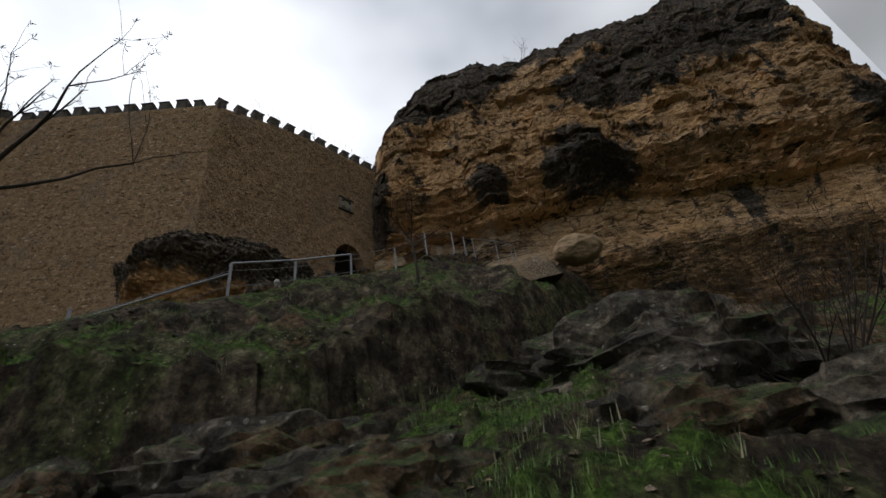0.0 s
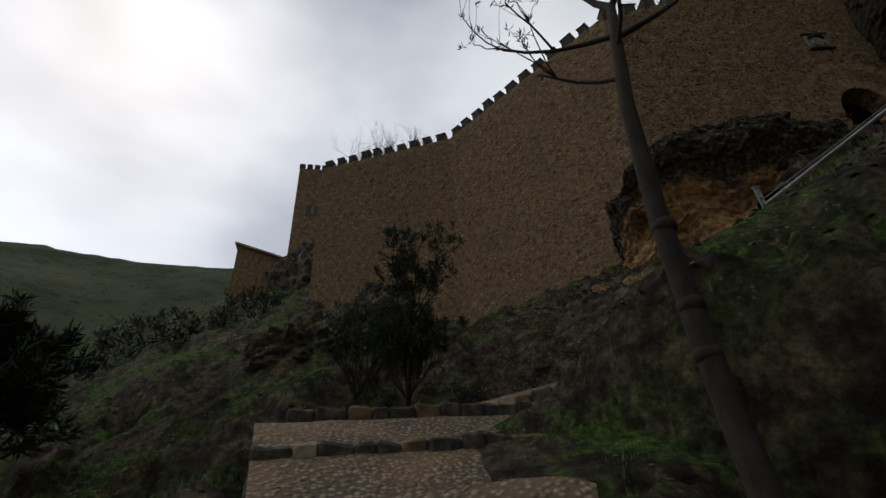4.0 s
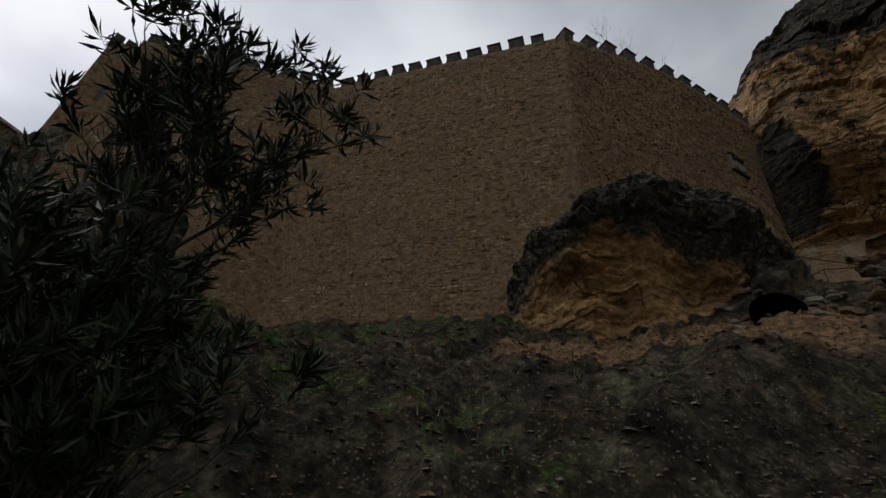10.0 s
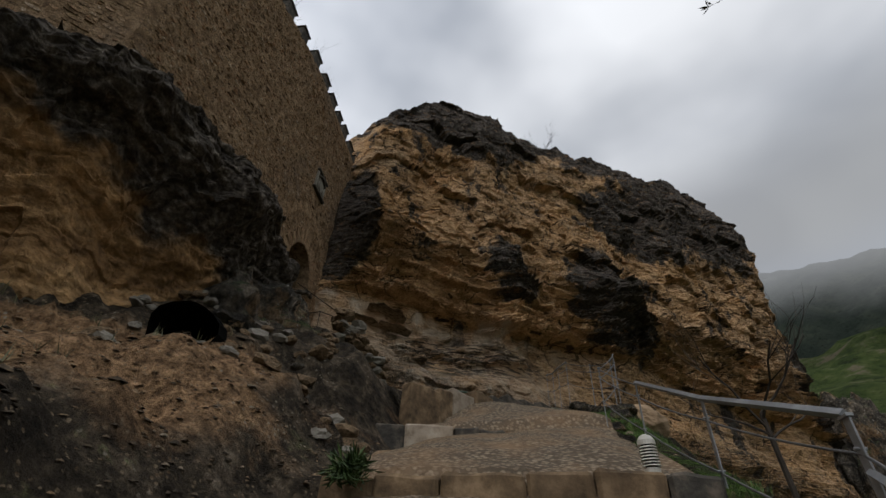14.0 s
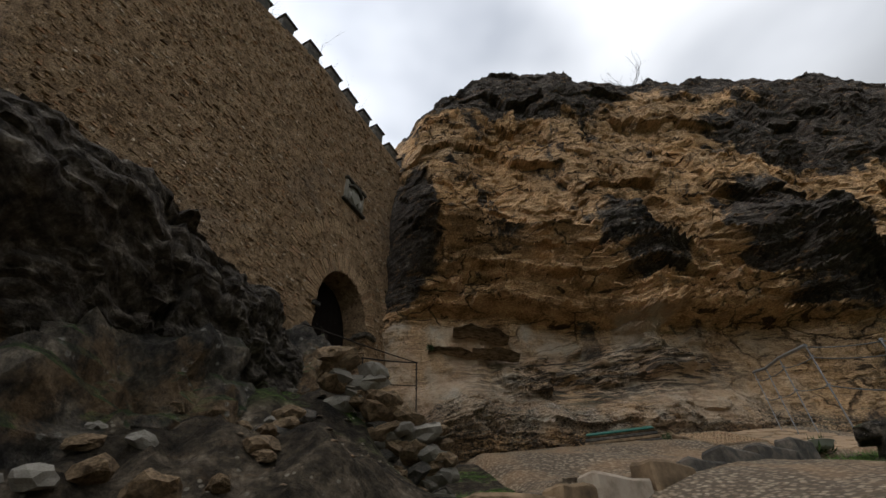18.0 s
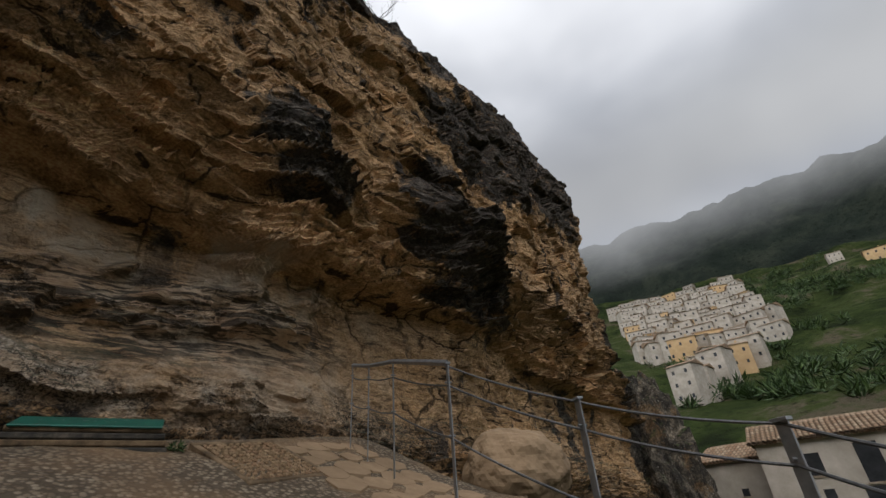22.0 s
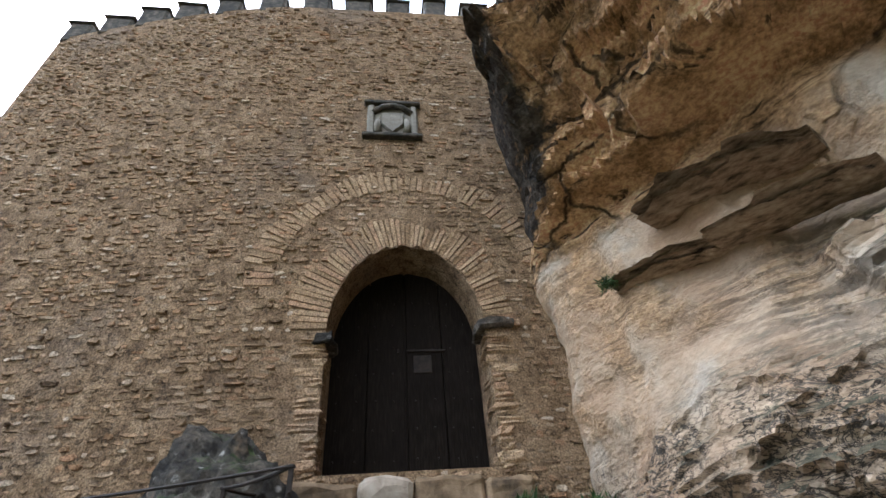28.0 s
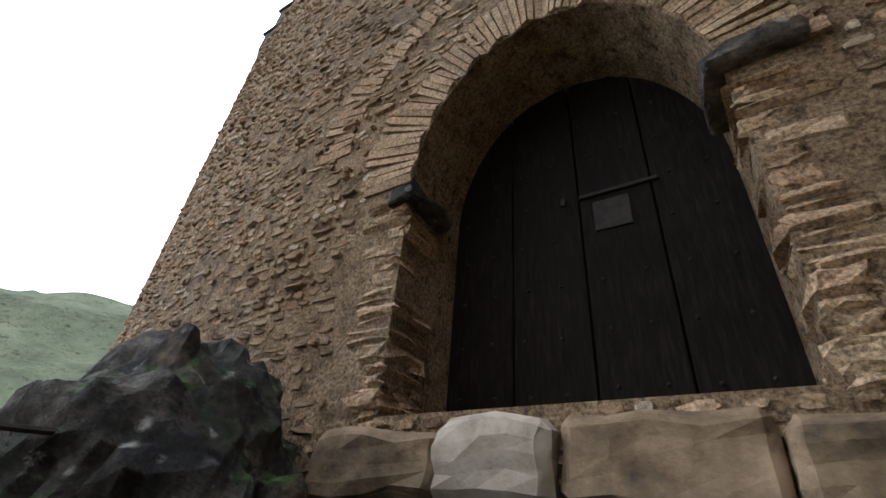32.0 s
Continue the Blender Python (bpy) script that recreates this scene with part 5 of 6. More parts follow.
SIDE_EDGE = [(-4.35, 21.65, 12.9), (-6.6, 20.4, 12.9)]
for p in RIGHT_EDGE[1:] + UPPER_EDGE[1:]:
    post(p, 1.15, 0.0, (0.036, 0.024))
up = lambda pts, h: [(x, y, z + h) for x, y, z in pts]
line("handrail", up(RIGHT_EDGE[2:5], 1.16), 0.03, "flat galvanised handrail beside the bollard lamp", "handrail", STEEL, 0.0, True)
line("handrail", up(RIGHT_EDGE[1:3], 0.86), 0.028, "flat galvanised handrail on the lower posts", "handrail", STEEL, 0.0, True)
line("rail_cable", up(RIGHT_EDGE[4:], 1.13), 0.009, "taut steel cable along the upper railing", "cable", CABLE, 0.03)
for h in (0.5, 0.95):
    line("rail_cable", up(RIGHT_EDGE[1:], h), 0.009, "slack steel railing cable", "cable", CABLE, 0.03)
line("handrail", up(UPPER_EDGE, 1.16), 0.03, "flat galvanised handrail along the terrace", "handrail", STEEL, 0.0, True)
for h in (0.5, 0.95):
    line("rail_cable", up(UPPER_EDGE, h), 0.009, "slack steel railing cable by the terrace", "cable", CABLE, 0.03)
for p in GATE_EDGE[:2]:
    post(p, 1.0, 0.0, (0.016, 0.015), IRON)
line("gate_rail", up(GATE_EDGE, 1.0), 0.014, "dark iron rail below the gate", "handrail", IRON, 0.02)
line("gate_rail", up(SIDE_EDGE, 1.0), 0.012, "thin iron rail running to the rock", "handrail", IRON, 0.02)
line("gate_rail", up(GATE_EDGE, 0.5), 0.008, "dark iron lower rail below the gate", "handrail", IRON, 0.02)


# ---- bollard lamp ----
def bollard(base, label):
    t = thing("bollard_lamp", pose(*base, 0, -4, 0) @ Matrix.Scale(0.66, 4), label, "garden lamp", "bollard lamps")
    for name, pts, rad, mat in (("foot_plate", [(0, 0, 0), (0, 0, 0.03)], [0.15, 0.15], LAMPPAINT), ("shaft", [(0, 0, 0.03), (0, 0, 0.42)], [0.105, 0.10], LAMPPAINT),
                                ("inner_tube", [(0, 0, 0.42), (0, 0, 0.72)], [0.075, 0.075], GLASS), ("dome", [(0, 0, 0.70), (0, 0, 0.76), (0, 0, 0.81), (0, 0, 0.835)], [0.115, 0.112, 0.075, 0.02], LAMPPAINT)):
        bm = bmesh.new()
        tube(bm, pts, rad, 20)
        part(name, bm, mat, t, "cream metal " + name.replace("_", " ") if mat is LAMPPAINT else "")
    for k in range(7):
        bm = bmesh.new()
        z = 0.44 + 0.037 * k
        tube(bm, [(0, 0, z), (0, 0, z + 0.018)], [0.122, 0.10], 20)
        part("louvre", bm, LAMPPAINT, t)


bollard((-5.0, 11.5, 7.86), "cream bollard lamp with louvres on the step's end")


# ---- bench with a green metal top ----
def bench():
    t = thing("bench_box", pose(0.25, 22.2, 12.50, 0, 0, -30) @ Matrix.Scale(0.76, 4), "stone and plank box with a scratched green metal lid", "bench")
    for k in range(4):
        bm = bmesh.new()
        box(bm, (-0.95 - 0.03 * k, -0.30 - 0.02 * k, 0.30 - 0.10 * k), (0.95 + 0.03 * k, 0.30, 0.385 - 0.10 * k), 0.015)
        part("slate_course", bm, DARKSTONE if k % 2 else STEPSTONE, t)
    bm = bmesh.new()
    box(bm, (-0.92, -0.34, 0.0), (0.92, 0.30, 0.035), 0.012, pose(0, -0.02, 0.46, 20))
    part("lid", bm, GREENPAINT, t, "scratched green sheet metal lid")
    bm = bmesh.new()
    tube(bm, [(0.1, -0.22, 0.38), (0.1, -0.225, 0.42)], 0.02, 8)
    part("lid_lock", bm, STEEL, t)
    rng = random.Random(3)
    for k in range(9):
        bm = bmesh.new()
        x = -0.65 + 0.13 * k
        box(bm, (x, -0.002, 0.036), (x + rng.uniform(0.03, 0.09), 0.004, 0.039), 0.0, pose(0, -0.05 + rng.uniform(-.05, .05), 0.46, 20, 0, 0) @ pose(0, 0, 0, 0, 0, rng.uniform(-40, 40) * 0.2))
        part("scratch", bm, LAMPPAINT, t)


bench()


# ---- planted basin at the railing's foot ----
def planter(base):
    t = thing("planter", pose(*base), "old white enamel basin planted with green leaves beside a railing post", "planter")
    bm = bmesh.new()
    rings = []
    for r, z in ((0.13, 0.0), (0.17, 0.03), (0.20, 0.10), (0.215, 0.105), (0.19, 0.095), (0.16, 0.06)):
        rings.append([bm.verts.new((r * 1.25 * math.cos(k * math.pi / 10), r * math.sin(k * math.pi / 10), z)) for k in range(20)])
    for p, q in zip(rings, rings[1:]):
        for k in range(20):
            bm.faces.new((p[k], p[(k + 1) % 20], q[(k + 1) % 20], q[k]))
    bm.faces.new(rings[0][::-1])
    part("basin", bm, LAMPPAINT, t, "chipped white enamel basin", True)
    bm = bmesh.new()
    tube(bm, [(0, 0, 0.05), (0, 0, 0.075)], 0.165, 16)
    part("soil", bm, DARKBARK, t)
    rng = random.Random(52)
    tips = [(Vector((rng.uniform(-.12, .14), rng.uniform(-.10, .10), 0.08)), Vector((rng.uniform(-.6, .6), rng.uniform(-.6, .6), 0.8)).normalized()) for _ in range(16)]
    leaves("foliage", t, tips, 6, 0.15, LEAF, rng, 0.7)


# ---- rocks about the slope ----
def lumps():
    for c, s, lab, seed in (((3.2, 8.3, 3.0), (3.4, 2.2, 1.5), "big weathered boulder with moss in the grass", 1.0), ((-2.2, 5.6, 2.0), (2.2, 1.3, 0.8), "low mossy outcrop in the grass", 3.0),
                            ((5.2, 4.6, 1.5), (2.4, 1.6, 1.0), "pale rough outcrop beside the path", 5.0), ((-5.8, 7.6, 3.6), (1.8, 1.2, 0.8), "dark wet outcrop under the upper path", 7.0),
                            ((-8.2, 18.6, 10.9), (1.6, 1.7, 1.6), "blackened rock mass beside the gate", 11.0),
                            ((-6.6, 22.1, 13.35), (1.05, 0.85, 1.25), "dark mossy boulder next to the gate", 13.0),
                            ((-20.5, 6.8, 7.2), (1.6, 1.4, 1.1), "rocky knoll below the far wall", 17.0), ((6.3, 19.6, 12.3), (1.2, 0.9, 0.75), "smooth pale boulder under the cliff", 19.0),
                            ((-16.4, 10.6, 6.3), (1.6, 1.0, 0.6), "low dark rock under the valley wall", 21.0), ((30.5, 20.5, 12.5), (2.2, 2.4, 6.0), "dark rock pillar at the cliff's end", 23.0),
                            ((-18.5, 8.6, 8.2), (1.2, 0.9, 1.3), "dark craggy rock on the slope", 25.0), ((-1.2, 4.2, 1.6), (1.4, 0.9, 0.6), "low dark rock in wet grass", 27.0),
                            ((1.6, 5.2, 1.8), (1.5, 1.0, 0.7), "cracked grey rock in wet grass", 29.0), ((-4.6, 5.0, 1.9), (1.2, 0.8, 0.6), "small outcrop with moss under the bare tree", 33.0)):
        rock_lump("boulder", c, s, lab, FLAG if seed == 19.0 else ROCK, seed, 5, 0.14 if seed == 19.0 else 0.2 if seed == 13.0 else 0.33, 0.0 if seed == 19.0 else 0.55 if seed == 13.0 else 1.0)


lumps()


def rubble_heap(name, count, spot, label, seed, big=(0.07, 0.17)):
    """Pale fallen stones piled on the slope, one part each."""
    t = thing(name, pose(0, 0, 0), label, "rubble")
    rng = random.Random(seed)
    shapes = []
    for _ in range(10):
        bm = bmesh.new()
        bmesh.ops.create_icosphere(bm, subdivisions=2, radius=1.0)
        k = rng.uniform(0, 50)
        for v in bm.verts:
            v.co *= 1 + 0.25 * fbm(v.co.x + k, v.co.y, v.co.z, 2) + 0.22 * noise.cell((v.co.x * 1.5 + k, v.co.y * 1.5, v.co.z * 1.5))
        me = bpy.data.meshes.new("rubble_stone")
        bm.to_mesh(me)
        bm.free()
        me.materials.append(rng.choice((GREYSTONE, STEPSTONE, STEPSTONE, GREYSTONE, DARKSTONE)))
        shapes.append(me)
    for _ in range(count):
        x, y, z = spot(rng)
        o = new("rubble_stone", shapes[rng.randrange(10)])
        o.parent = t
        s = rng.uniform(*big)
        o.matrix_basis = Matrix.LocRotScale((x, y, z), Euler((rng.uniform(-.4, .4), rng.uniform(-.4, .4), rng.uniform(0, 6))), (s * 1.25, s, s * 0.6))


def heap_under_overhang(rng):
    x, y = rng.uniform(-9.6, -6.2), rng.uniform(14.6, 17.9)
    while near_walk(x, y)[0] < 1.9:
        x, y = rng.uniform(-9.6, -6.2), rng.uniform(14.6, 17.9)
    return x, y, ground_height(x, y) + rng.uniform(-0.02, 0.10)


def heap_wall(rng):
    f, r = rng.random(), rng.random()
    x, y = -6.0 + 1.5 * f, 17.9 + 0.5 * f + 0.35 * r
    return x, y, ground_height(x, y) + 0.75 * (1 - r)


rubble_heap("rubble_heap", 90, heap_under_overhang, "pale fallen stones lying under the overhanging rock", 5)
rubble_heap("rubble_heap", 60, heap_wall, "remains of a dry stone wall below the gate", 6, (0.09, 0.2))


def retaining_wall():
    """Dry stones under the edge of the upper path."""
    t = new("wall_retaining")
    structure(t, "dry stone retaining wall under the upper path", "retaining wall")
    rng = random.Random(12)
    shapes = []
    for _ in range(16):
        bm = bmesh.new()
        box(bm, (-0.5, -0.5, -0.5), (0.5, 0.5, 0.5), 0.16)
        for v in bm.verts:
            v.co += Vector([rng.uniform(-.09, .09) for _ in range(3)])
        me = bpy.data.meshes.new("wall_stone")
        bm.to_mesh(me)
        bm.free()
        me.materials.append(ROCK if rng.random() < 0.85 else DARKSTONE)
        shapes.append(me)
    count = 0
    for a, b in zip(RIGHT_EDGE[1:], RIGHT_EDGE[2:]):
        a, b = Vector(a), Vector(b)
        d = (b - a).normalized()
        n = int((b - a).length / 0.30)
        for i in range(n):
            for r in range(5):
                if count >= 298:
                    break
                p = a.lerp(b, (i + 0.5 * (r % 2) + rng.uniform(-.15, .15)) / n)
                p += Vector((d.y, -d.x, 0)) * (0.05 + 0.06 * r) - Vector((0, 0, 0.10 + 0.145 * r + rng.uniform(-.03, .03)))
                ob = new("wall_stone", shapes[rng.randrange(16)])
                ob.parent = t
                ob.matrix_basis = Matrix.LocRotScale(p, Euler((0, rng.uniform(-.15, .15), math.atan2(d.y, d.x) + rng.uniform(-.2, .2))), (rng.uniform(.26, .50), rng.uniform(.3, .4), rng.uniform(.14, .22)))
                count += 1


retaining_wall()


# ---- plants ----
def branch(bm, p, d, length, r, depth, rng, tips, up=0.15, kids=3, bend=0.25):
    pts, rad = [p], [r]
    n = 4
    for i in range(n):
        d = (d + Vector((rng.uniform(-bend, bend), rng.uniform(-bend, bend), rng.uniform(-bend, bend) + up * 0.3))).normalized()
        p = p + d * length / n
        pts.append(p)
        rad.append(r * (1 - 0.55 * (i + 1) / n))
    tube(bm, pts, rad, 7 if r > 0.03 else 5 if r > 0.012 else 3, cap=False)
    if depth == 0:
        tips.append((p, d))
        return
    for k in range(kids):
        f = rng.randint(2, n)
        e = Vector((rng.uniform(-1, 1), rng.uniform(-1, 1), rng.uniform(-0.2, 0.9) + up))
        branch(bm, pts[f], (d * 0.7 + e.normalized() * 0.8).normalized(), length * rng.uniform(0.5, 0.75), rad[f] * 0.75, depth - 1, rng, tips, up, kids, bend)
    tips.append((p, d))


def leaves(name, parent, tips, per, size, material, rng, spread=0.5, droop=0.0, cross=False):
    """Long pointed leaves round the tips, in one mesh."""
    verts, faces = [], []
    for p, d in tips:
        for _ in range(per):
            v = (d * 0.5 + Vector((rng.uniform(-1, 1), rng.uniform(-1, 1), rng.uniform(-0.6, 1) - droop)) * spread * 1.6).normalized()
            o = p - d * rng.uniform(0, 0.35) * size * 3
            l = size * rng.uniform(0.7, 1.25)
            s = v.cross(Vector((rng.uniform(-1, 1), rng.uniform(-1, 1), 1))).normalized() * l * 0.085
            nrm = v.cross(s).normalized() * l * 0.05
            n = len(verts)
            verts += [o, o + v * l * 0.5 + s + nrm, o + v * l - nrm, o + v * l * 0.5 - s + nrm, o + v * l * 0.5]
            faces += [(n, n + 1, n + 4), (n + 1, n + 2, n + 4), (n + 2, n + 3, n + 4), (n + 3, n, n + 4)]
    return raw(name, verts, faces, material, parent)


def bare_tree():
    rng = random.Random(8)
    t = thing("young_tree", pose(-7.93, 5.38, 2.2), "slender bare young tree with opening buds beside the path", "tree")
    bm = bmesh.new()
    tube(bm, [(0, 0, -0.3), (0.02, -0.02, 0.6), (-0.03, -0.03, 1.6), (-0.04, -0.04, 2.8), (0.02, -0.02, 4.2), (0.14, 0.02, 5.2), (0.20, 0.06, 5.8)], [0.12, 0.108, 0.10, 0.09, 0.078, 0.065, 0.052], 12)
    part("trunk", bm, DARKBARK, t, "dark grey trunk swollen at the graft", True)
    for z in (1.55, 1.95, 2.7):
        bm = bmesh.new()
        tube(bm, [(-0.03, -0.03, z - 0.06), (-0.03, -0.03, z), (-0.03, -0.03, z + 0.06)], [0.098, 0.112, 0.096], 12)
        part("bark_ring", bm, DARKBARK, t, smooth=True)
    tips = []
    for i, (o, d, l, r) in enumerate((((0.20, 0.06, 5.75), (-0.28, 0.0, 1), 1.9, 0.05), ((0.20, 0.06, 5.75), (0.7, 0.2, 0.85), 2.0, 0.045), ((0.14, 0.02, 5.25), (-0.8, -0.15, 0.65), 1.7, 0.034),
                                       ((0.14, 0.02, 5.2), (1.0, 2.2, 2.3), 3.1, 0.04), ((0.06, 0.0, 4.6), (-0.9, 0.2, 0.6), 1.3, 0.028), ((0.11, 0.01, 5.0), (0.7, -0.5, 0.7), 1.4, 0.028))):
        bm = bmesh.new()
        branch(bm, Vector(o), Vector(d).normalized(), l, r, 2, rng, tips, 0.25, 3, 0.22)
        part("limb", bm, DARKBARK, t, smooth=True)
    tagged(leaves("bud_growth", t, tips, 7, 0.11, BUD, rng, 0.9), kind="stuff")


bare_tree()
planter((1.25, 18.75, terrace_height(1.25, 18.75) + 0.02))


def oleander():
    rng = random.Random(21)
    t = thing("oleander", pose(-13.9, 6.6, 4.7) @ Matrix.Scale(0.92, 4), "dark green oleander shrub grown into a small tree beside the steps", "shrub")
    bm = bmesh.new()
    tube(bm, [(0, 0, -0.3), (0.05, 0, 0.8), (0.02, 0.05, 1.7), (0.16, 0.1, 2.5)], [0.055, 0.05, 0.04, 0.034], 8)
    part("trunk", bm, DARKBARK, t, smooth=True)
    low, high = [], []
    for k in range(13):
        a = k * 0.6
        bm = bmesh.new()
        branch(bm, Vector((0.05 * math.cos(a), 0.05 * math.sin(a), 0.1)), Vector((math.cos(a) * 0.55, math.sin(a) * 0.55, 0.8)).normalized(), rng.uniform(0.7, 1.2), 0.016, 2, rng, low, 0.5, 4, 0.25)
        part("low_stem", bm, DARKBARK, t)
    for k in range(10):
        a = k * 0.75
        bm = bmesh.new()
        branch(bm, Vector((0.14, 0.1, 1.8 + 0.08 * k)), Vector((math.cos(a) * 0.9, math.sin(a) * 0.9, 0.75)).normalized(), rng.uniform(0.6, 1.0), 0.018, 2, rng, high, 0.3, 4, 0.25)
        part("high_stem", bm, DARKBARK, t)
    leaves("low_foliage", t, low, 26, 0.16, OLEANDER, rng, 0.6)
    leaves("high_foliage", t, high, 17, 0.16, OLEANDER, rng, 0.6)
    t2 = thing("oleander", pose(-15.2, 6.2, 5.1), "second dark oleander clump leaning over the slope", "shrub")
    tips = []
    for k in range(12):
        a = k * 0.47
        bm = bmesh.new()
        branch(bm, Vector((0, 0, -0.1)), Vector((math.cos(a) * 0.6, math.sin(a) * 0.6, 0.9)).normalized(), rng.uniform(0.8, 1.5), 0.02, 2, rng, tips, 0.4, 4, 0.25)
        part("stem", bm, DARKBARK, t2)
    leaves("foliage", t2, tips, 13, 0.15, OLEANDER, rng, 0.6)


oleander()


def bare_shrub(name, base, size, label, depth=2, seed=1, n=12, r=0.018):
    rng = random.Random(seed)
    t = thing(name, pose(*base), label, "shrub")
    tips = []
    for k in range(n):
        bm = bmesh.new()
        a = k * 2.4
        branch(bm, Vector((0.05 * math.cos(a), 0.05 * math.sin(a), -0.1)), Vector((math.cos(a) * 0.8, math.sin(a) * 0.8, 0.75)).normalized(), size * rng.uniform(0.5, 0.8), r, depth, rng, tips, 0.25, 4, 0.22)
        part("stem", bm, DARKBARK, t)


bare_shrub("thorn_bush", (4.4, 6.1, ground_height(4.4, 6.1) + 0.1), 2.3, "dense leafless dark thorn bush on the grassy slope", 3, 4, 13, 0.02)
bare_shrub("thorn_bush", (5.5, 15.0, ground_height(5.5, 15.0)), 1.5, "leafless bush on the grass below the railing", 2, 6, 10)
bare_shrub("cliff_bush", (8.4, 24.6, 33.0), 1.9, "leafless bush on the cliff's rim", 2, 7, 6)
for i, (u, f) in enumerate(((3.5, DOOR_FRAME), (7.0, DOOR_FRAME), (9.6, DOOR_FRAME))):
    p = f @ Vector((u, -2.2, 25.2))
    bare_shrub("rampart_tree", p, 2.4, "leafless tree crown rising behind the battlements", 3, 30 + i, 6, 0.03)
for i, (u, f) in enumerate(((3.0, FAR_FRAME), (5.5, FAR_FRAME))):
    p = f @ Vector((u, -3.0, 26.6))
    bare_shrub("rampart_tree", p, 3.6, "leafless tree crown rising behind the far wall", 3, 40 + i, 9, 0.05)


def small_tree():
    rng = random.Random(77)
    t = thing("bare_sapling", pose(-1.0, 12.2, ground_height(-1.0, 12.2)), "thin leafless sapling on the grass below the railing", "tree")
    tips = []
    bm = bmesh.new()
    tube(bm, [(0, 0, -0.2), (0.03, 0, 0.8), (-0.05, 0.03, 1.9)], [0.05, 0.042, 0.035], 7)
    part("trunk", bm, DARKBARK, t)
    for k in range(5):
        bm = bmesh.new()
        a = k * 1.3
        branch(bm, Vector((-0.05, 0.03, 1.5 + 0.1 * k)), Vector((math.cos(a), math.sin(a), 0.8)).normalized(), 1.3, 0.022, 2, rng, tips, 0.2, 3, 0.25)
        part("limb", bm, DARKBARK, t)


small_tree()


def leafy_tree(base, h, r, label, seed):
    rng = random.Random(seed)
    t = thing("evergreen_tree", pose(*base), label, "tree")
    bm = bmesh.new()
    tube(bm, [(0, 0, -0.5), (0.1, 0, h * 0.4), (0, 0.1, h * 0.8)], [0.16, 0.12, 0.05], 8)
    part("trunk", bm, DARKBARK, t)
    tips = []
    for k in range(22):
        a = k * 2.4
        z = h * (0.1 + 0.8 * k / 22)
        bm = bmesh.new()
        branch(bm, Vector((0, 0, z)), Vector((math.cos(a), math.sin(a), 0.35)).normalized(), r * rng.uniform(0.6, 1.0) * (1.1 - 0.6 * k / 22), 0.04, 2, rng, tips, 0.2, 4, 0.3)
        part("limb", bm, DARKBARK, t)
    leaves("crown", t, tips, 26, 0.24, OLEANDER, rng, 0.8)


leafy_tree((-17.6, 0.4, 3.5), 2.6, 1.3, "dense dark evergreen tree below the path", 5)


def tufts(name, count, area, size, material, seed, keep, label):
    rng = random.Random(seed)
    verts, faces = [], []
    made = 0
    for _ in range(count * 6):
        if made >= count:
            break
        x, y = rng.uniform(area[0], area[1]), rng.uniform(area[2], area[3])
        if not keep(x, y, rng):
            continue
        made += 1
        z = ground_height(x, y) - 0.03
        for _ in range(6):
            a, l = rng.uniform(0, 6.283), size * rng.uniform(0.5, 1.3)
            ox, oy = x + rng.uniform(-.1, .1), y + rng.uniform(-.1, .1)
            lean = rng.uniform(0.1, 0.7) * l
            w = 0.045 * l
            n = len(verts)
            verts += [(ox - w * math.sin(a), oy + w * math.cos(a), z), (ox + w * math.sin(a), oy - w * math.cos(a), z), (ox + lean * math.cos(a), oy + lean * math.sin(a), z + l)]
            faces.append((n, n + 1, n + 2))
    ob = raw(name, verts, faces, material)
    tagged(ob, label, "grass", "", "stuff")


def grassy(x, y, rng):
    d = near_walk(x, y)[0]
    return d > 1.75 and not (y > 12.5 and x < -4.5) and not (y > 8.4 and -19.0 < x < -6.5 and rng.random() < 0.88) and fbm(x * 0.45, y * 0.45, 6.0, 3) > 0.03 - 0.2 * smooth01((2.4 - d) / 0.6) and abs(ground_height(x, y + 0.3) - ground_height(x, y - 0.3)) < 0.46


tufts("grass", 26000, (-16, 12, -1, 19), 0.085, GRASS, 3, grassy, "short fresh green grass between the rocks")
tufts("tall_grass", 2600, (-20, 14, 1, 19), 0.12, GRASS, 6, grassy, "taller green grass and weeds on the slope")
tufts("dry_grass", 900, (-18, 10, 2, 17), 0.17, DRYGRASS, 4, lambda x, y, r: near_walk(x, y)[0] > 3.2 and fbm(x * 0.7, y * 0.7, 9.0, 3) > 0.1, "pale dry grass tufts")


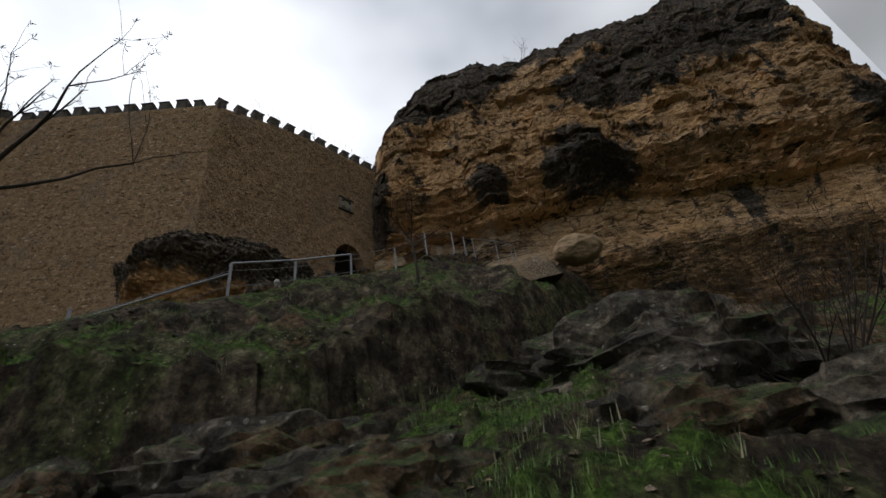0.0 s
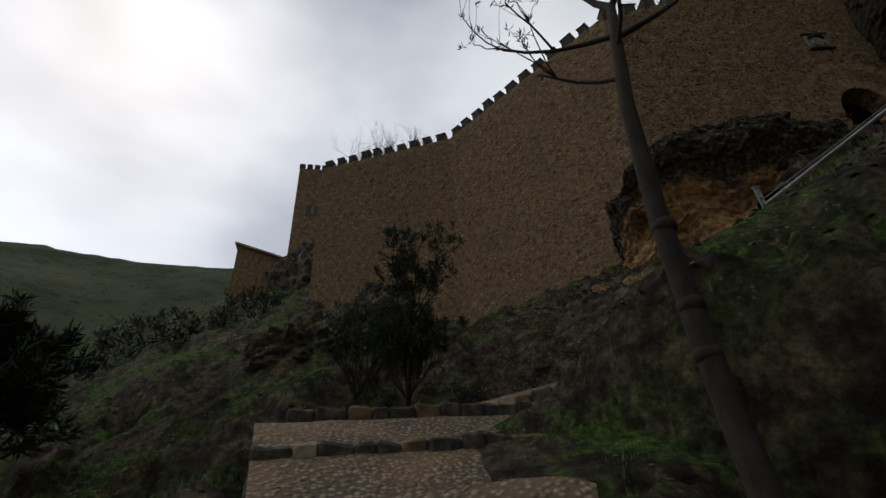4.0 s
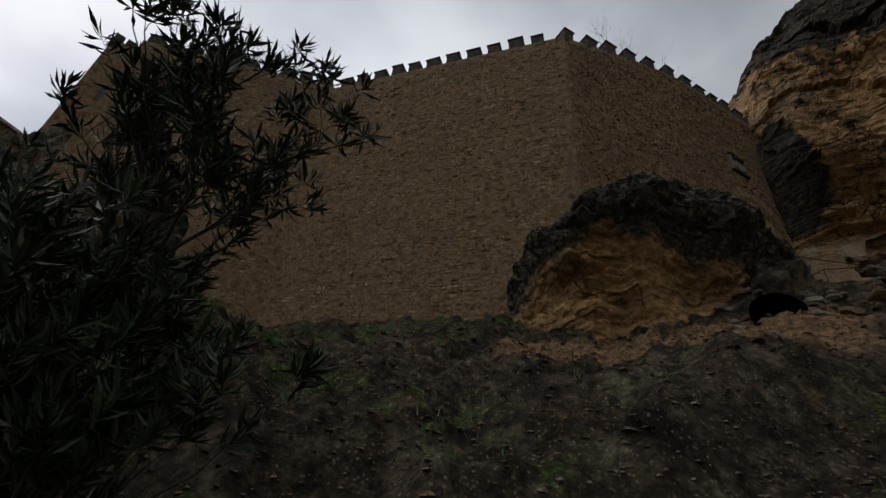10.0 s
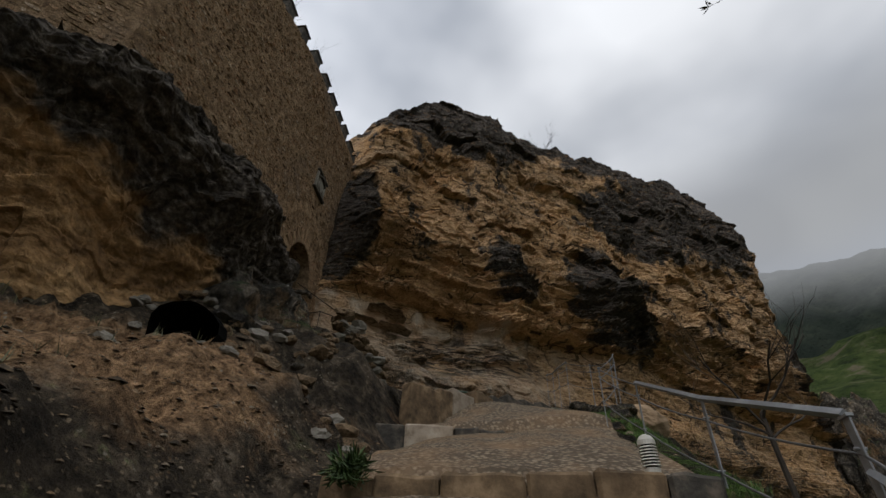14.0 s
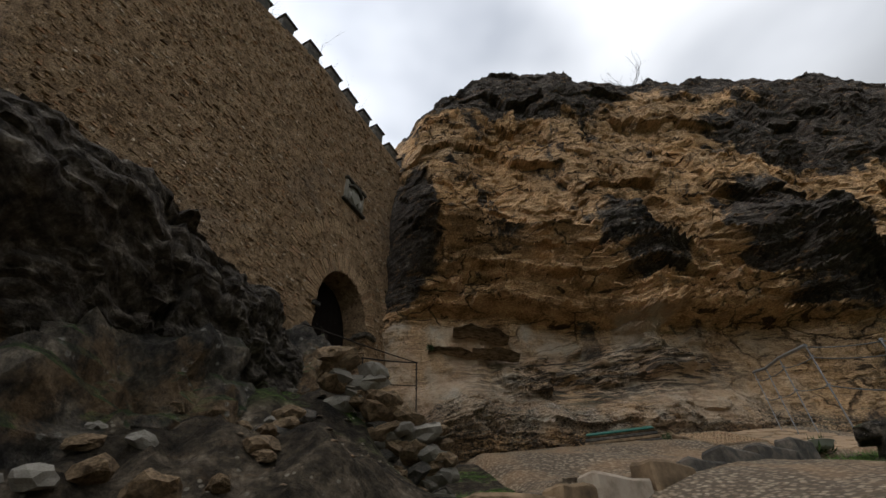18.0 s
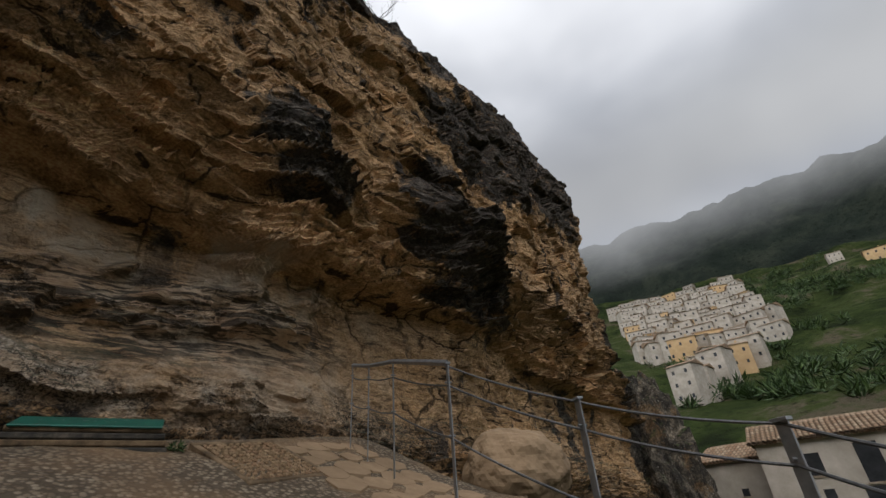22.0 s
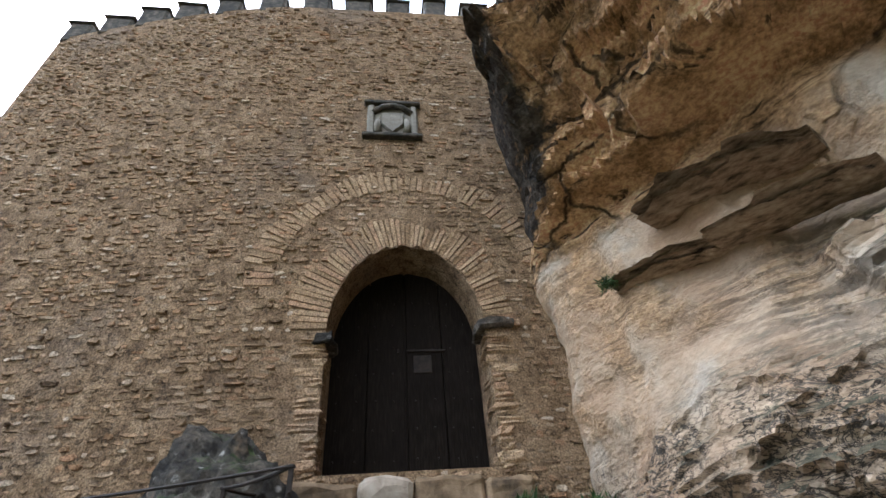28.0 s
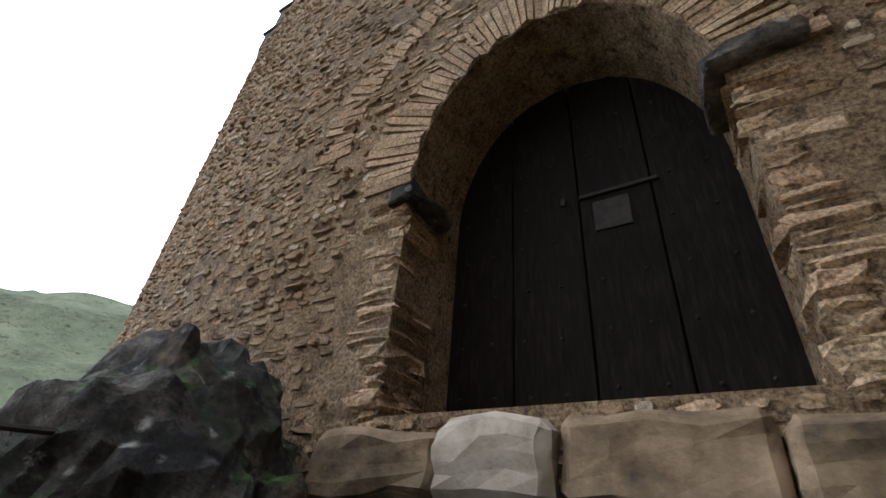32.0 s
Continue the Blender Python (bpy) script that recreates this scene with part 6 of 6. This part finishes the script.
def scatter_stones():
    rng = random.Random(17)
    verts, faces = [], []
    for k in range(15000):
        x, y = (rng.uniform(-20, 12), rng.uniform(-1, 20)) if k < 8500 else (rng.uniform(-17, -6), rng.uniform(7.5, 15))
        d, _h = near_walk(x, y)
        if d < 1.7:
            continue
        s = rng.uniform(0.018, 0.055) * (1.9 if rng.random() < 0.04 else 1.0) * (1.0 if k < 8500 else 0.75)
        z = ground_height(x, y)
        n = len(verts)
        for dx, dy, dz in ((1, 0, 0), (0.3, 0.9, 0), (-0.8, 0.5, 0), (-0.7, -0.6, 0), (0.4, -0.9, 0), (0.25, 0.1, 0.5), (-0.35, 0.15, 0.45)):
            verts.append((x + s * (dx + rng.uniform(-.3, .3)), y + s * (dy + rng.uniform(-.3, .3)), z - 0.3 * s + s * (dz + rng.uniform(0, .3))))
        faces += [(n, n + 1, n + 5), (n + 1, n + 2, n + 6, n + 5), (n + 2, n + 3, n + 6), (n + 3, n + 4, n + 5, n + 6), (n + 4, n, n + 5)]
    ob = raw("loose_stones", verts, faces, SCREE)
    tagged(ob, "loose stones and scree on the slope", "stones", "", "stuff")


scatter_stones()


# ---- distance: hills, mountain, tower, village ----
def polar(centre, az, d):
    a = radians(az)
    return centre[0] - d * math.sin(a), centre[1] + d * math.cos(a)


def fern(p, size, n, label, seed):
    rng = random.Random(seed)
    t = thing("fern", pose(*p), label, "plant", "small plants")
    tips = [(Vector((rng.uniform(-.5, .5) * size, rng.uniform(-.5, .5) * size, rng.uniform(0, .4) * size)), Vector((rng.uniform(-1, 1), rng.uniform(-1, 1), 0.6)).normalized()) for _ in range(n)]
    leaves("foliage", t, tips, 14, size * 0.55, LEAF, rng, 0.9, 0.3)


fern(DOOR_FRAME @ Vector((ARCH_U + 1.25, 0.35, SILL - 0.5)), 0.28, 14, "green fern growing from the gate threshold", 1)
fern(DOOR_FRAME @ Vector((ARCH_U + 1.9, 0.7, SILL - 0.55)), 0.25, 12, "low green weeds on the ledge", 2)
fern((-3.4, 24.95, 16.0), 0.14, 24, "dark fern rooted under the rock ledge", 3)
fern((0.95, 21.6, terrace_height(0.95, 21.6)), 0.17, 10, "small green weed beside the bench", 4)
fern((1.0, 23.2, terrace_height(1.0, 23.2)), 0.3, 8, "small green weed at the cliff's foot", 5)
fern((-7.2, 12.9, 8.0), 0.26, 26, "leafy green weed at the step's end", 6)
fern((-7.9, 20.3, 13.2), 0.5, 16, "green weeds on the dark boulder", 7)
fern((2.3, 23.2, 18.4), 0.3, 14, "green tuft on a cliff ledge", 8)


def far_hill(name, centre, azs, ds, height, material, label):
    def at(u, v):
        x, y = polar(centre, u, v)
        return (x, y, height(u, v) + 0.035 * v * fbm(x * 0.02, y * 0.02, 3.0, 5))
    structure(sheet(name, at, azs, ds, material), label, "hill")


def hill_height(az, d):
    el = curve_at([(50, 29.0), (77, 26.8), (82, 26.6), (90, 25.0), (96, 24.3), (103, 23.8), (111, 23.2), (116, 22.2), (140, 19), (170, 14)], az)
    return 3.6 + d * math.tan(radians(el - 14.0 * (1 - smooth01((d - 60) / 130.0)))) - 3.0 * smooth01((60 - d) / 26.0)


far_hill("backdrop_hill", (-8.9, 2.5), span(176, 46, 120), span(34, 230, 70), hill_height, HILL, "smooth green hill under low cloud across the valley")


def slope_height(az, d):
    el = curve_at([(24, -16.0), (30, -3.5), (60, 7.0), (130, 15.0), (200, 19.0), (280, 21.0)], d) * curve_at([(-130, 0.75), (-105, 1.0), (-70, 1.0)], az)
    return 12.0 + d * math.tan(radians(el))


def mountain_height(az, d):
    return 12.0 + d * math.tan(radians(13.0 + 14.5 * smooth01((d - 190) / 150.0)))


VIEW = (-2.0, 16.5)
far_hill("backdrop_slope", VIEW, span(-68, -150, 110), span(24, 250, 110), slope_height, TERRACE, "green terraced slope with rocks below the village")
far_hill("backdrop_mountain", VIEW, span(-60, -160, 110), span(190, 420, 60), mountain_height, MOUNTAIN, "dark wooded mountain side rising into cloud")


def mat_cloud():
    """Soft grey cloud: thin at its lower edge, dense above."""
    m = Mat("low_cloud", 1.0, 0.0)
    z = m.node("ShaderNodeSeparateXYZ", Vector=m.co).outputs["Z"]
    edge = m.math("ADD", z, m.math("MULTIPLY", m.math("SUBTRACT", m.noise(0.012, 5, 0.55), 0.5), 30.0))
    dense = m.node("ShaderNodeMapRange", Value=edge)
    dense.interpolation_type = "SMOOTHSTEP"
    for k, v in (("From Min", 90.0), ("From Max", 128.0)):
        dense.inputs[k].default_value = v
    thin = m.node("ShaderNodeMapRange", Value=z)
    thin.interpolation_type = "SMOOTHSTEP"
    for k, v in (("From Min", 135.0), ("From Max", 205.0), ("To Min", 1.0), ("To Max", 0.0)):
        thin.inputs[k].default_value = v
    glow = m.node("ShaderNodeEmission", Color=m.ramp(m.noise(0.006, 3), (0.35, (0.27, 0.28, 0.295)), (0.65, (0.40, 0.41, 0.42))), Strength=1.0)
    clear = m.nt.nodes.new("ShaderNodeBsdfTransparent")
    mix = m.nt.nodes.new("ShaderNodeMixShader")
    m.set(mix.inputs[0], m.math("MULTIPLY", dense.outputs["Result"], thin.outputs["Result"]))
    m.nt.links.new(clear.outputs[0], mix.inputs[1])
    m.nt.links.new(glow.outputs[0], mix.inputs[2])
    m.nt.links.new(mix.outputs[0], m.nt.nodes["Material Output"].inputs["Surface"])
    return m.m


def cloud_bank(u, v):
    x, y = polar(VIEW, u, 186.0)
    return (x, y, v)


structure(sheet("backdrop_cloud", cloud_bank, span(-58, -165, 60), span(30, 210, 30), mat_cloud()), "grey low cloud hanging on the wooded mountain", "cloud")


def tower():
    x, y = polar((-8.9, 2.5), 69.6, 38)
    t = thing("castle_tower", pose(x, y, 20.0, 0, 0, 62), "tall square castle tower with battlements behind the wall", "tower")
    bm = bmesh.new()
    box(bm, (-1.75, -1.75, 0), (1.75, 1.75, 14.9))
    part("body", bm, MORTAR, t)
    for side in range(4):
        for k in range(5):
            bm = bmesh.new()
            box(bm, (-1.75 + 0.74 * k, -1.79, 14.9), (-1.21 + 0.74 * k, -1.45, 15.5), 0.02, pose(0, 0, 0, 0, 0, 90 * side))
            part("merlon", bm, DARKSTONE, t)
    for dx in (-0.35, 0.35):
        bm = bmesh.new()
        box(bm, (dx - 0.2, -1.78, 9.0), (dx + 0.2, -1.6, 10.2), 0.02)
        part("window", bm, GLASS, t)
    rock_lump("boulder", (x + 3.5, y - 1.0, 19.5), (4.0, 3.0, 4.5), "rock knoll with ruined masonry at the tower's foot", ROCK, 31.0, 5)
    x, y = polar((-8.9, 2.5), 76.0, 36)
    c = thing("castle_house", pose(x, y, 17.6, 0, 0, 66) @ Matrix.Diagonal((0.8, 0.8, 0.85, 1)), "plain ochre house with a single pitched roof beside the tower", "house")
    bm = bmesh.new()
    vs = [bm.verts.new(p) for p in ((-2.2, -2, 0), (2.2, -2, 0), (2.2, 2, 0), (-2.2, 2, 0), (-2.2, -2, 7.2), (2.2, -2, 6.0), (2.2, 2, 6.0), (-2.2, 2, 7.2))]
    for f in ((0, 1, 5, 4), (1, 2, 6, 5), (2, 3, 7, 6), (3, 0, 4, 7), (4, 5, 6, 7)):
        bm.faces.new([vs[k] for k in f])
    part("wall", bm, MORTAR, c)
    bm = bmesh.new()
    vs = [bm.verts.new(p) for p in ((-2.5, -2.3, 7.3), (2.5, -2.3, 5.95), (2.5, 2.3, 5.95), (-2.5, 2.3, 7.3), (-2.5, -2.3, 7.5), (2.5, -2.3, 6.15), (2.5, 2.3, 6.15), (-2.5, 2.3, 7.5))]
    for f in ((3, 2, 1, 0), (0, 1, 5, 4), (1, 2, 6, 5), (2, 3, 7, 6), (3, 0, 4, 7), (4, 5, 6, 7)):
        bm.faces.new([vs[k] for k in f])
    part("roof", bm, ROOFTILE, c)


tower()


def gable(bm, w, d, z, h, over=0.3):
    """A tiled gable roof, ridge along x."""
    a = [bm.verts.new(p) for p in ((-w / 2 - over, -d / 2 - over, z), (w / 2 + over, -d / 2 - over, z), (w / 2 + over, d / 2 + over, z), (-w / 2 - over, d / 2 + over, z), (-w / 2 - over, 0, z + h), (w / 2 + over, 0, z + h))]
    for f in ((0, 1, 5, 4), (2, 3, 4, 5), (1, 2, 5), (3, 0, 4), (3, 2, 1, 0)):
        bm.faces.new([a[k] for k in f])


def village_house(w, d, h, wash, label, rows, cols):
    t = thing("village_house", pose(0, 0, -500), label, "house", "houses of the hillside village")
    bm = bmesh.new()
    box(bm, (-w / 2, -d / 2, -4), (w / 2, d / 2, h))
    part("wall", bm, wash, t)
    bm = bmesh.new()
    gable(bm, w, d, h + 0.02, d * 0.18)
    part("roof", bm, ROOFTILE, t)
    bm = bmesh.new()
    box(bm, (w * 0.2, 0.2, h), (w * 0.2 + 0.5, 0.7, h + d * 0.18 + 0.6))
    part("chimney", bm, wash, t)
    for r in range(rows):
        for c in range(cols):
            x, z = -w / 2 + w * (c + 0.5) / cols, h * (r + 0.45) / rows
            bm = bmesh.new()
            box(bm, (x - 0.3, -d / 2 - 0.03, z - 0.35), (x + 0.3, -d / 2 + 0.1, z + 0.5))
            part("window", bm, GLASS, t)
    return t


def village():
    rng = random.Random(44)
    kinds = [village_house(7, 6, 6.5, WHITEWASH, "white village house with clay tile roof and dark windows", 2, 3), village_house(9, 7, 5.5, WHITEWASH, "broad white village house under clay tiles", 2, 4),
             village_house(6, 6, 8.5, WHITEWASH, "tall narrow white village house under clay tiles", 3, 2), village_house(8, 6, 6, OCHREWASH, "ochre plastered village house under clay tiles", 2, 3)]
    spots = []
    for i in range(88):
        row = i // 11
        az = -84.5 - 1.25 * (i % 11) - rng.uniform(0, 0.5) + 0.35 * row
        d = 112 + 13 * row + rng.uniform(-3, 3)
        if az < -100 + 0.6 * row:
            continue
        spots.append((az, d))
    spots += [(-94.5, 96), (-92.8, 93), (-91.0, 90), (-89.6, 84), (-91.2, 80), (-89.0, 76), (-88.0, 70), (-104.5, 190), (-107.5, 178), (-112.5, 205), (-91.0, 222)]
    for i, (az, d) in enumerate(spots):
        k = kinds[3] if i % 7 == 5 else kinds[rng.randrange(3)]
        x, y = polar(VIEW, az, d)
        m = pose(x, y, slope_height(az, d) + 0.3, 0, 0, az + rng.uniform(-25, 25)) @ Matrix.Scale(0.82 * rng.uniform(0.85, 1.15), 4)
        if i < 4 and k is not None:
            kinds[i].matrix_basis = m
        else:
            copy_thing(k, m)


village()


def near_house(az, d, w, dp, h, z, label, windows, turn):
    x, y = polar(VIEW, az, d)
    t = thing("farm_house", pose(x, y, z, 0, 0, turn), label, "house")
    bm = bmesh.new()
    box(bm, (-w / 2, -dp / 2, -2.0), (w / 2, dp / 2, h))
    part("wall", bm, WHITEWASH, t)
    bm = bmesh.new()
    gable(bm, w, dp, h + 0.02, 1.2, 0.25)
    part("roof", bm, ROOFTILE, t)
    me = bpy.data.meshes.new("roof_tile")
    bm = bmesh.new()
    tube(bm, [(0, 0, 0), (0, 0.52, 0.0)], [0.115, 0.095], 8, False)
    bm.to_mesh(me)
    bm.free()
    me.materials.append(ROOFTILE)
    slope = math.atan2(1.2, dp / 2 + 0.25)
    n = 0
    for c in range(int((w + 0.5) / 0.235)):
        for r in range(int((dp / 2 + 0.3) / 0.5)):
            if n < 280:
                o = new("roof_tile", me)
                o.parent = t
                o.matrix_basis = pose(-w / 2 - 0.2 + 0.235 * c, -dp / 2 - 0.27 + 0.48 * r * math.cos(slope), h + 0.05 + 0.48 * r * math.sin(slope), math.degrees(slope), 0, 0)
                n += 1
    for x0, z0, ww, hh in windows:
        win = new("window")
        win.parent = t
        bm = bmesh.new()
        box(bm, (x0 - ww / 2, -dp / 2 - 0.02, z0), (x0 + ww / 2, -dp / 2 + 0.1, z0 + hh))
        part("pane", bm, GLASS, win)
        bm = bmesh.new()
        box(bm, (x0 - ww / 2 - 0.08, -dp / 2 - 0.07, z0 - 0.09), (x0 + ww / 2 + 0.08, -dp / 2 + 0.05, z0 - 0.01))
        part("sill", bm, WHITESTONE, win)


near_house(-104, 34, 13.5, 6, 3.0, 10.9, "long white farmhouse with a clay tile roof and dark windows", ((-4.6, 1.35, 0.8, 1.0), (-2.3, 0.9, 0.9, 1.7), (-4.4, 0.15, 0.45, 0.6), (-2.6, 0.05, 0.9, 0.7), (3.0, 1.4, 1.1, 1.1), (4.2, 0.1, 1.0, 0.5), (1.8, 0.3, 0.5, 0.5)), -95)
near_house(-92.5, 38, 5.5, 6, 3.1, 10.4, "small cream house with a tiled roof beside the farmhouse", ((-0.6, 1.2, 0.4, 0.4), (1.6, 0.1, 0.9, 1.8)), -110)


def far_bushes():
    rng = random.Random(61)
    tips = []
    for _ in range(900):
        az, d = rng.uniform(-84, -125), rng.uniform(50, 210)
        x, y = polar(VIEW, az, d)
        if fbm(x * 0.03, y * 0.03, 1.0, 3) < -0.05:
            continue
        s = rng.uniform(0.6, 2.2) * (0.6 + d / 150)
        for _ in range(16):
            v = Vector((rng.uniform(-1, 1), rng.uniform(-1, 1), rng.uniform(0, 1))).normalized()
            tips.append((Vector((x, y, slope_height(az, d) + 0.2)) + v * s * 0.8, v))
    ob = leaves("far_bushes", None, tips, 3, 1.5, LEAF, rng, 0.9)
    tagged(ob, "green bushes scattered over the far slope", "bushes", "", "stuff")
    tips = []
    for _ in range(420):
        az, d = rng.uniform(72, 120), rng.uniform(20, 60)
        x, y = polar((-8.9, 2.5), az, d)
        z = ground_height(max(-46, x), max(-14, min(26, y)))
        s = rng.uniform(0.3, 1.0)
        for _ in range(14):
            v = Vector((rng.uniform(-1, 1), rng.uniform(-1, 1), rng.uniform(0, 1))).normalized()
            tips.append((Vector((x, y, z)) + v * s * 0.8, v))
    ob = leaves("valley_bushes", None, tips, 3, 0.5, OLEANDER, rng, 0.9)
    tagged(ob, "dark low bushes on the valley side", "bushes", "", "stuff")


far_bushes()
